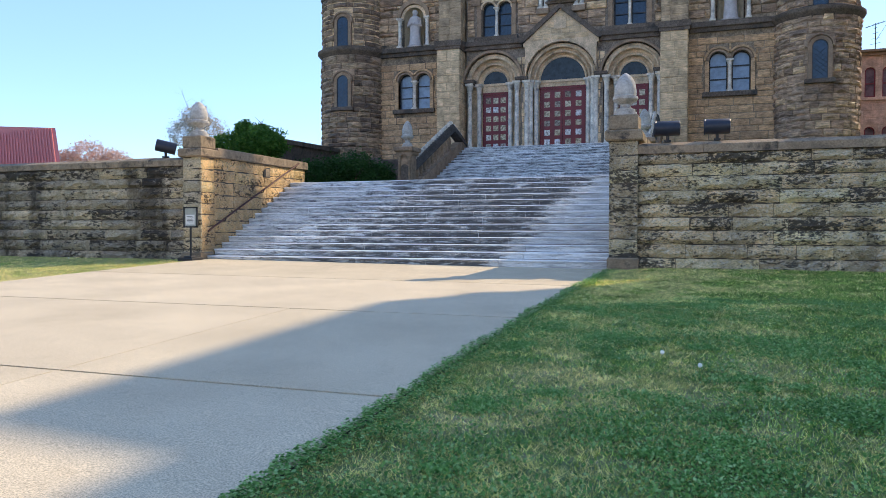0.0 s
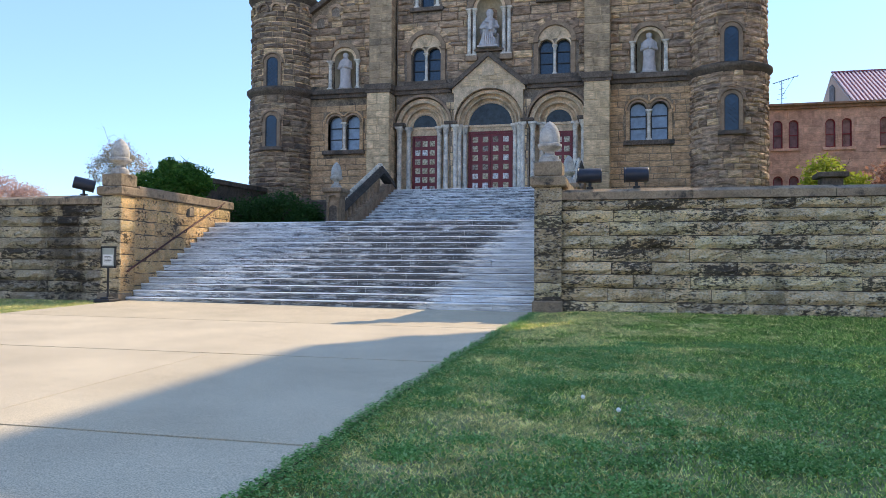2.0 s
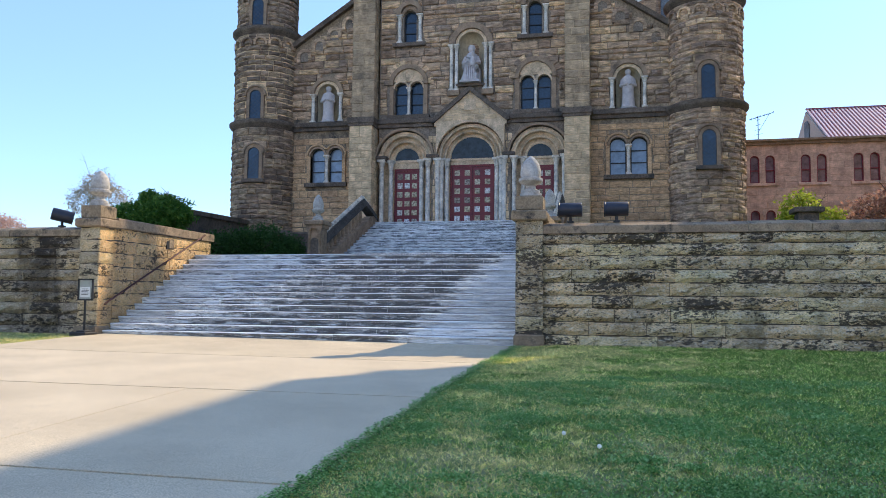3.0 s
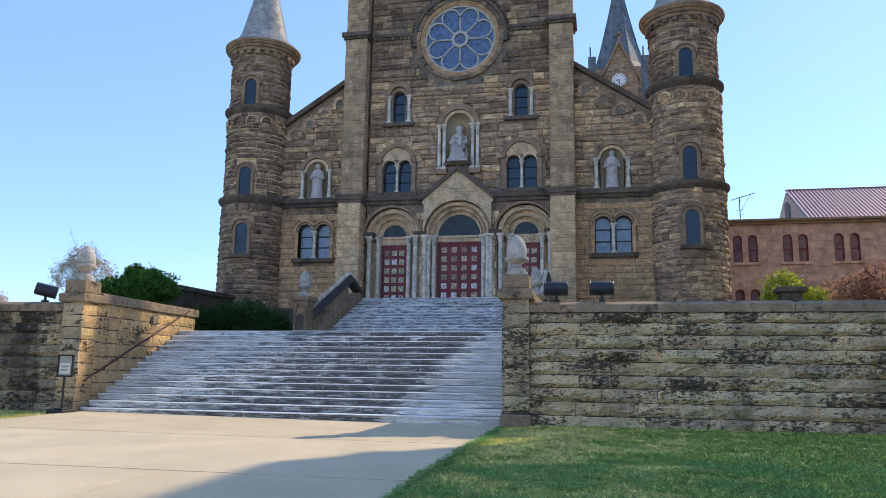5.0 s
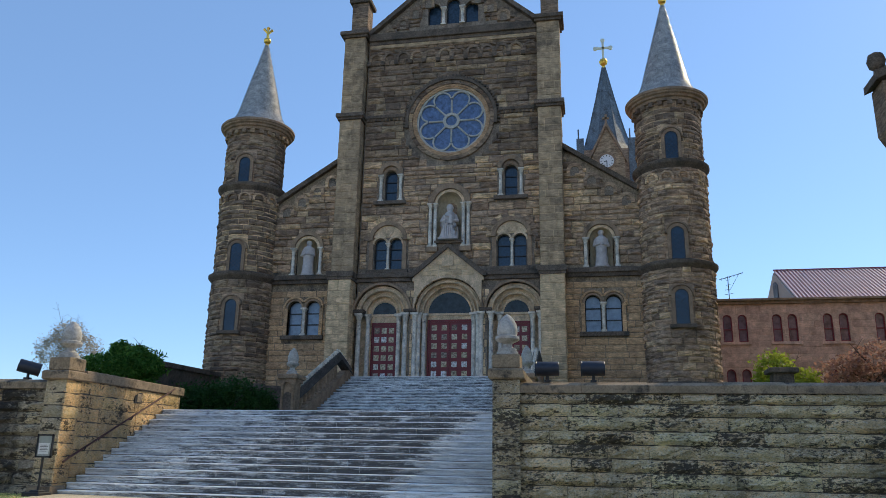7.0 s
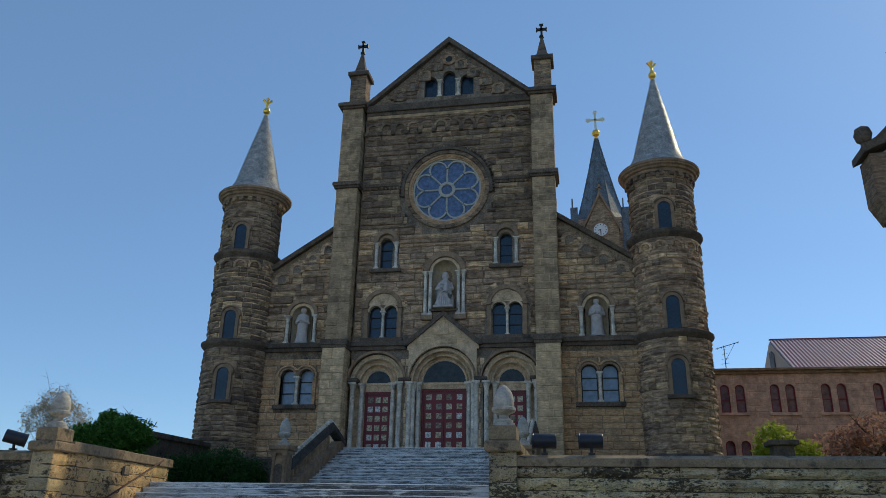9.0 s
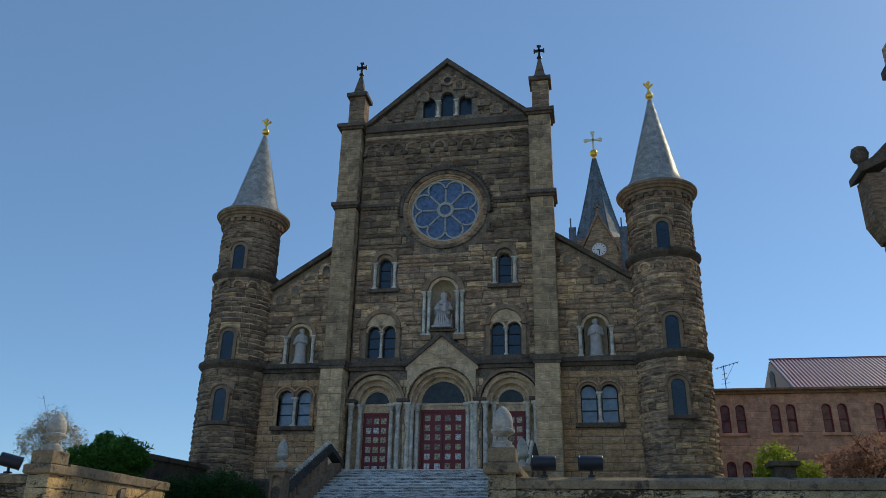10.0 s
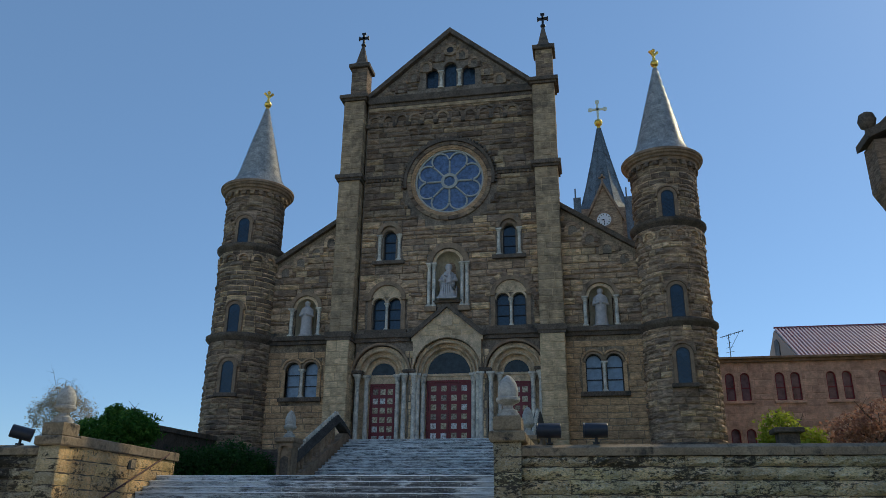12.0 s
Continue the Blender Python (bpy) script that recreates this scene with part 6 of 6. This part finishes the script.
part("finial", Mesh().lathe(cx, cy, [(0.16, 39.1), (0.2, 39.3), (0.12, 39.4), (0.34, 39.6), (0.44, 39.85), (0.34, 40.1), (0.1, 40.25)], 14), GOLD, sp, "gilded ball")
PALEGOLD = plain("pale_cross_metal", (0.85, 0.74, 0.5), rough=0.35, metal=0.6, vary=0.1)
cr = Mesh().box(cx - 0.11, cx + 0.11, cy - 0.06, cy + 0.06, 40.2, 42.3).box(cx - 0.7, cx + 0.7, cy - 0.06, cy + 0.06, 41.32, 41.54)
for ax, az in ((-0.75, 41.42), (0.75, 41.42), (0, 42.3)):
    cr.arch(cx + ax, az, 0.0, 0.22, cy - 0.07, cy + 0.07, 10, 0, 2 * math.pi)
part("cross", cr, PALEGOLD, sp, "pale trefoil cross")
for x, z in ((7.2, 30.6), (12.0, 30.4)):
    part("corner_turret", Mesh().box(x - 0.35, x + 0.35, 67.6, 68.3, 26, z).tube([(x - 0.15, 68, z), (x - 0.15, 68, z + 1.1)], 0.07, 6), SLATEDARK, sp)

# tall stone building east of the lawn, with a gable kneeler and ball
east = thing("parish_building", "tall dark sandstone building with a gable and ball finial", "building")
east.location = (-0.12, 0, 0)
part("front_wing", Mesh().prism([(17.95, -0.5), (27.0, -0.5), (27.0, 13.4), (22.6, 17.2), (17.95, 13.4)], 25.3, 26.0), RUBBLE, east)
m = lay(Mesh(), front(25.3), 17.95, 22.0, 0.0, 13.3, 91)
tagged(part("stonework", m, RUBBLE, east), kind="stuff")
part("kneeler", Mesh().hexa([(17.85, 25.0, 11.0), (18.7, 25.0, 11.0), (18.7, 26, 11.0), (17.85, 26, 11.0), (17.5, 25.0, 11.7), (18.7, 25.0, 11.7), (18.7, 26, 11.7), (17.5, 26, 11.7)]).box(17.5, 18.7, 25.0, 26, 11.7, 13.35), RUBBLE, east, "corbelled stone kneeler")
rk = [(17.3, 13.35), (17.96, 13.65), (18.4, 13.9), (22.6, 17.4), (22.6, 17.8), (18.2, 14.35), (17.75, 13.9), (17.3, 13.62)]
part("raking_coping", Mesh().prism(rk, 24.85, 26.1), DARKBAND, east)
part("ball", smooth(Mesh().lathe(17.52, 25.3, [(0.14, 13.7), (0.12, 13.88), (0.24, 13.98), (0.3, 14.21), (0.24, 14.43), (0.1, 14.52), (0.01, 14.53)], 16)), DARKBAND, east, "stone ball finial")
foot = [(23.0, 28.06), (24.7, 27.86), (24.7, 14.96), (44.75, 14.96), (44.75, 37.96), (25.2, 35.96), (23.0, 34.16)]
tall = Mesh()
n = len(foot)
tall.v = [(x, y, -0.5) for x, y in foot] + [(x, y, 24.59) for x, y in foot]
tall.f = [tuple(reversed(range(n))), tuple(range(n, 2 * n))] + [(i, (i + 1) % n, n + (i + 1) % n, n + i) for i in range(n)]
part("main_block", tall, RUBBLE, east)
part("bracket_stone", Mesh().box(22.7, 23.05, 33.5, 34.14, 22.75, 23.3, 0.06), DARKBAND, east)

# red-roofed house far to the west, and a small grey pavilion roof
WHITE = plain("white_siding", (0.72, 0.7, 0.66), rough=0.7, vary=0.08)
REDROOF = plain("red_metal_roof", (0.6, 0.17, 0.14), rough=0.5, vary=0.12)
def skewed(m):
    """The house stands at an angle to the church."""
    m.v = [(x, y + 0.12 * (x + 66.0), z) for x, y, z in m.v]
    return m


house = thing("red_roofed_house", "distant pale house with a ribbed red metal roof", "house")
part("wall", skewed(Mesh().hexa([(-110, 70.0, 0), (-66.0, 70.0, 0), (-82, 85, 0), (-110, 85, 0), (-110, 70.0, 8.4), (-66.0, 70.0, 8.4), (-82, 85, 8.4), (-110, 85, 8.4)])), WHITE, house)
hr = part("roof", skewed(Mesh().hexa([(-110, 69.6, 8.3), (-65.6, 69.6, 8.3), (-82, 85.4, 8.3), (-110, 85.4, 8.3), (-114, 74, 15.6), (-70.4, 74, 13.3), (-76, 80, 13.3), (-114, 80, 15.6)])), REDROOF, house, "ribbed red metal roof")
for i in range(70):
    x = -66.2 - i * 0.42
    part("rib", skewed(Mesh().hexa([(x - 0.05, 69.55, 8.3), (x + 0.05, 69.55, 8.3), (x - 4.65, 73.95, 13.22), (x - 4.75, 73.95, 13.22), (x - 0.05, 69.45, 8.36), (x + 0.05, 69.45, 8.36), (x - 4.65, 73.85, 13.3), (x - 4.75, 73.85, 13.3)])), REDROOF, hr)
pav = thing("pavilion", "small pavilion with a pale grey hipped roof behind the church", "pavilion")
part("wall", Mesh().box(-27, -20, 60, 67, T - 0.02, 7.4), WHITE, pav)
part("roof", Mesh().lathe(-23.4, 63.4, [(5.4, 7.3), (0.1, 9.0)], 4, math.pi / 4, math.pi / 4 + 2 * math.pi), SLATE, pav)
dw = thing("terrace_wall", "low dark stone wall with coping on the terrace", "stone wall")
part("wall", Mesh().hexa([(-12.0, 29.0, T - 0.02), (-11.4, 29.0, T - 0.02), (-12.2, 38.0, T - 0.02), (-12.8, 38.0, T - 0.02), (-12.0, 29.0, 4.65), (-11.4, 29.0, 4.65), (-12.2, 38.0, 4.95), (-12.8, 38.0, 4.95)]), DARKBAND, dw)
part("coping", Mesh().hexa([(-12.1, 28.9, 4.65), (-11.3, 28.9, 4.65), (-12.1, 38.0, 4.95), (-12.9, 38.0, 4.95), (-12.1, 28.9, 4.87), (-11.3, 28.9, 4.87), (-12.1, 38.0, 5.17), (-12.9, 38.0, 5.17)]), DARKBAND, dw)
ped = thing("stone_pedestal", "small dark stone pedestal with a slab cap behind the wall", "pedestal")
part("block", Mesh().box(13.75, 14.4, 28.0, 28.65, T - 0.02, 4.0, 0.02), DARKBAND, ped)
part("cap", Mesh().box(13.6, 14.55, 27.85, 28.8, 4.0, 4.18, 0.03), DARKBAND, ped)

# ---- grass ----
GRASS, nt, bsdf = nodes_of("grass_blade")
pick = nt.nodes.new("ShaderNodeNewGeometry").outputs["Random Per Island"]
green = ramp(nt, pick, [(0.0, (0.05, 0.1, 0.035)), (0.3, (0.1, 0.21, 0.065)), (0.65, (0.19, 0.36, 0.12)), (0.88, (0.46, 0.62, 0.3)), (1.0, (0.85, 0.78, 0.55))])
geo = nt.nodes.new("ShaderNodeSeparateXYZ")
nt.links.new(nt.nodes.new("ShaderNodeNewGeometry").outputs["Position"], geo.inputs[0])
# dry straw thickens towards the walk and also sets that side's paler brightness
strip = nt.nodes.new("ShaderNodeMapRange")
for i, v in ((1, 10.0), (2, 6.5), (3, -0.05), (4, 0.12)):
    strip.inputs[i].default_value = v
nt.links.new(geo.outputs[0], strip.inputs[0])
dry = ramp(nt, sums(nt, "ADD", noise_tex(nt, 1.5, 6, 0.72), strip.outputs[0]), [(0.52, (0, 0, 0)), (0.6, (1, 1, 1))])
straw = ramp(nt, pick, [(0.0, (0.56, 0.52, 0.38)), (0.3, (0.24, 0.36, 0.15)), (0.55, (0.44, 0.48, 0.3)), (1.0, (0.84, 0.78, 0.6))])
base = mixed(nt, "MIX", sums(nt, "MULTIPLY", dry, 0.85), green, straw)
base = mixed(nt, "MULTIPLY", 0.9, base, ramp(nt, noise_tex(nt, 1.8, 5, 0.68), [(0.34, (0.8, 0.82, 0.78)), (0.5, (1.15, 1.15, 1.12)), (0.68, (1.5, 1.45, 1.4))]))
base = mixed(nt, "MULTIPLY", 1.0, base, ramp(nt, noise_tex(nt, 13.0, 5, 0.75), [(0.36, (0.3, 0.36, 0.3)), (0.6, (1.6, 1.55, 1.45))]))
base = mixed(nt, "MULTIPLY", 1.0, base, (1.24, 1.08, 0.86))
nt.links.new(base, bsdf.inputs["Base Color"])
bsdf.inputs["Roughness"].default_value = 0.7
bsdf.inputs["Specular IOR Level"].default_value = 0.15
glow = nt.nodes.new("ShaderNodeBsdfTranslucent")
nt.links.new(mixed(nt, "MULTIPLY", 1.0, base, (1.3, 1.2, 0.55)), glow.inputs[0])
both = nt.nodes.new("ShaderNodeMixShader")
both.inputs[0].default_value = 0.3
nt.links.new(bsdf.outputs[0], both.inputs[1])
nt.links.new(glow.outputs[0], both.inputs[2])
nt.links.new(both.outputs[0], nt.nodes["Material Output"].inputs[0])


def sward(name, label, n, area, near, high, seed):
    """Blades of grass: n tries over area (x0, x1, y0, y1), thinned with the distance from near."""
    r = np.random.RandomState(seed)
    x = r.uniform(area[0], area[1], n)
    y = area[2] + (area[3] - area[2]) * r.uniform(0, 1, n) ** near
    dip = 0.06 + 0.009 * (np.clip(x, -5.34, 5.34) + 5.34) - 0.075 * np.clip(x - 5.34, 0, 1)
    z = -0.72 + 0.0394 * y - dip * np.clip((y - 7.0) / 9.0, 0, 1) ** 2
    a, lean = r.uniform(0, 2 * np.pi, n), r.normal(0, 0.9, (n, 2))
    far = np.clip((y - area[2]) / (area[3] - area[2]), 0, 1)
    tuft = 0.75 + 0.5 * np.sin(3.1 * x + 1.7 * y) * np.sin(2.3 * y - 1.1 * x)
    h = high * r.uniform(0.5, 1.35, n) * (0.7 + 0.45 * tuft)
    w = (0.0026 + 0.0055 * far) * r.uniform(0.7, 1.5, n)
    v = np.zeros((n, 3, 3))
    dx, dy = np.cos(a) * w, np.sin(a) * w
    v[:, 0] = np.stack([x - dx, y - dy, z - 0.005], 1)
    v[:, 1] = np.stack([x + dx, y + dy, z - 0.005], 1)
    v[:, 2] = np.stack([x + lean[:, 0] * h, y + lean[:, 1] * h, z + h], 1)
    me = bpy.data.meshes.new(name)
    me.vertices.add(3 * n)
    me.vertices.foreach_set("co", v.ravel())
    me.loops.add(3 * n)
    me.loops.foreach_set("vertex_index", np.arange(3 * n))
    me.polygons.add(n)
    me.polygons.foreach_set("loop_start", np.arange(n) * 3)
    me.polygons.foreach_set("loop_total", np.full(n, 3))
    me.materials.append(GRASS)
    me.update(calc_edges=True)
    return tagged(new(name, me), label, "grass", kind="stuff")


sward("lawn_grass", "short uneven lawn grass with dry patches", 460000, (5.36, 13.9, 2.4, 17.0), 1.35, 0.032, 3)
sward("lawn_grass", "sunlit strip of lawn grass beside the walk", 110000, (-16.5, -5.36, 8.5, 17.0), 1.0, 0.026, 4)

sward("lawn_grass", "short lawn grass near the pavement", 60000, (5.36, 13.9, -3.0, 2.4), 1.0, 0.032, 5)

# clover along the edge of the walk
CLOVER = leafy("clover_leaf", [(0.07, 0.17, 0.04), (0.17, 0.36, 0.09), (0.28, 0.5, 0.15), (0.55, 0.76, 0.36)])
r = random.Random(8)
m = Mesh()
for _ in range(20000):
    y = 2.4 + 14.4 * r.random() ** 1.5
    fringe = 0.018 * (math.sin(2.1 * y) + math.sin(5.3 * y + 1) + math.sin(11.7 * y + 2) + math.sin(23.0 * y))
    x = 5.28 - fringe + abs(r.gauss(0, 0.16))
    z = ground_z(y, x) + r.uniform(0.03, 0.085)
    s, a = r.uniform(0.006, 0.014), r.uniform(0, 6.28)
    u, w = Vector((math.cos(a), math.sin(a), r.uniform(-0.4, 0.4))) * s, Vector((-math.sin(a), math.cos(a), r.uniform(-0.4, 0.4))) * s
    c = Vector((x, y, z))
    m.face([c - u, c + w, c + u, c - w])
spots = [(r.uniform(5.6, 12.5), 2.6 + 9 * r.random() ** 1.5, r.uniform(0.07, 0.3)) for _ in range(330)]
for _ in range(170000):
    sx, sy, sr = spots[r.randrange(330)]
    x, y = sx + r.gauss(0, sr), sy + r.gauss(0, sr * 0.8)
    if x < 5.36:
        continue
    z = ground_z(y, x) + r.uniform(0.018, 0.05)
    s, a = r.uniform(0.005, 0.012), r.uniform(0, 6.28)
    u, w = Vector((math.cos(a), math.sin(a), r.uniform(-0.9, 0.9))) * s, Vector((-math.sin(a), math.cos(a), r.uniform(-0.9, 0.9))) * s
    c = Vector((x, y, z))
    m.face([c - u, c + w, c + u, c - w])
solid("clover", m, CLOVER, "clover leaves among the grass by the walk", "clover", kind="stuff")

FLUFF = plain("dandelion_down", (0.88, 0.88, 0.84), rough=1.0, vary=0.1)
for x, y in ((7.08, 6.95), (7.4, 6.5), (-8.6, 15.6)):
    d = thing("dandelion", "white dandelion seed head in the lawn", "dandelion", "dandelions in the lawn")
    z = ground_z(y, x)
    part("stem", Mesh().tube([(x, y, z), (x + 0.01, y, z + 0.1)], 0.003, 5), CLOVER, d)
    part("seed_head", smooth(Mesh().lathe(x + 0.01, y, [(0.002, z + 0.09), (0.014, z + 0.096), (0.02, z + 0.11), (0.014, z + 0.124), (0.002, z + 0.13)], 10)), FLUFF, d)
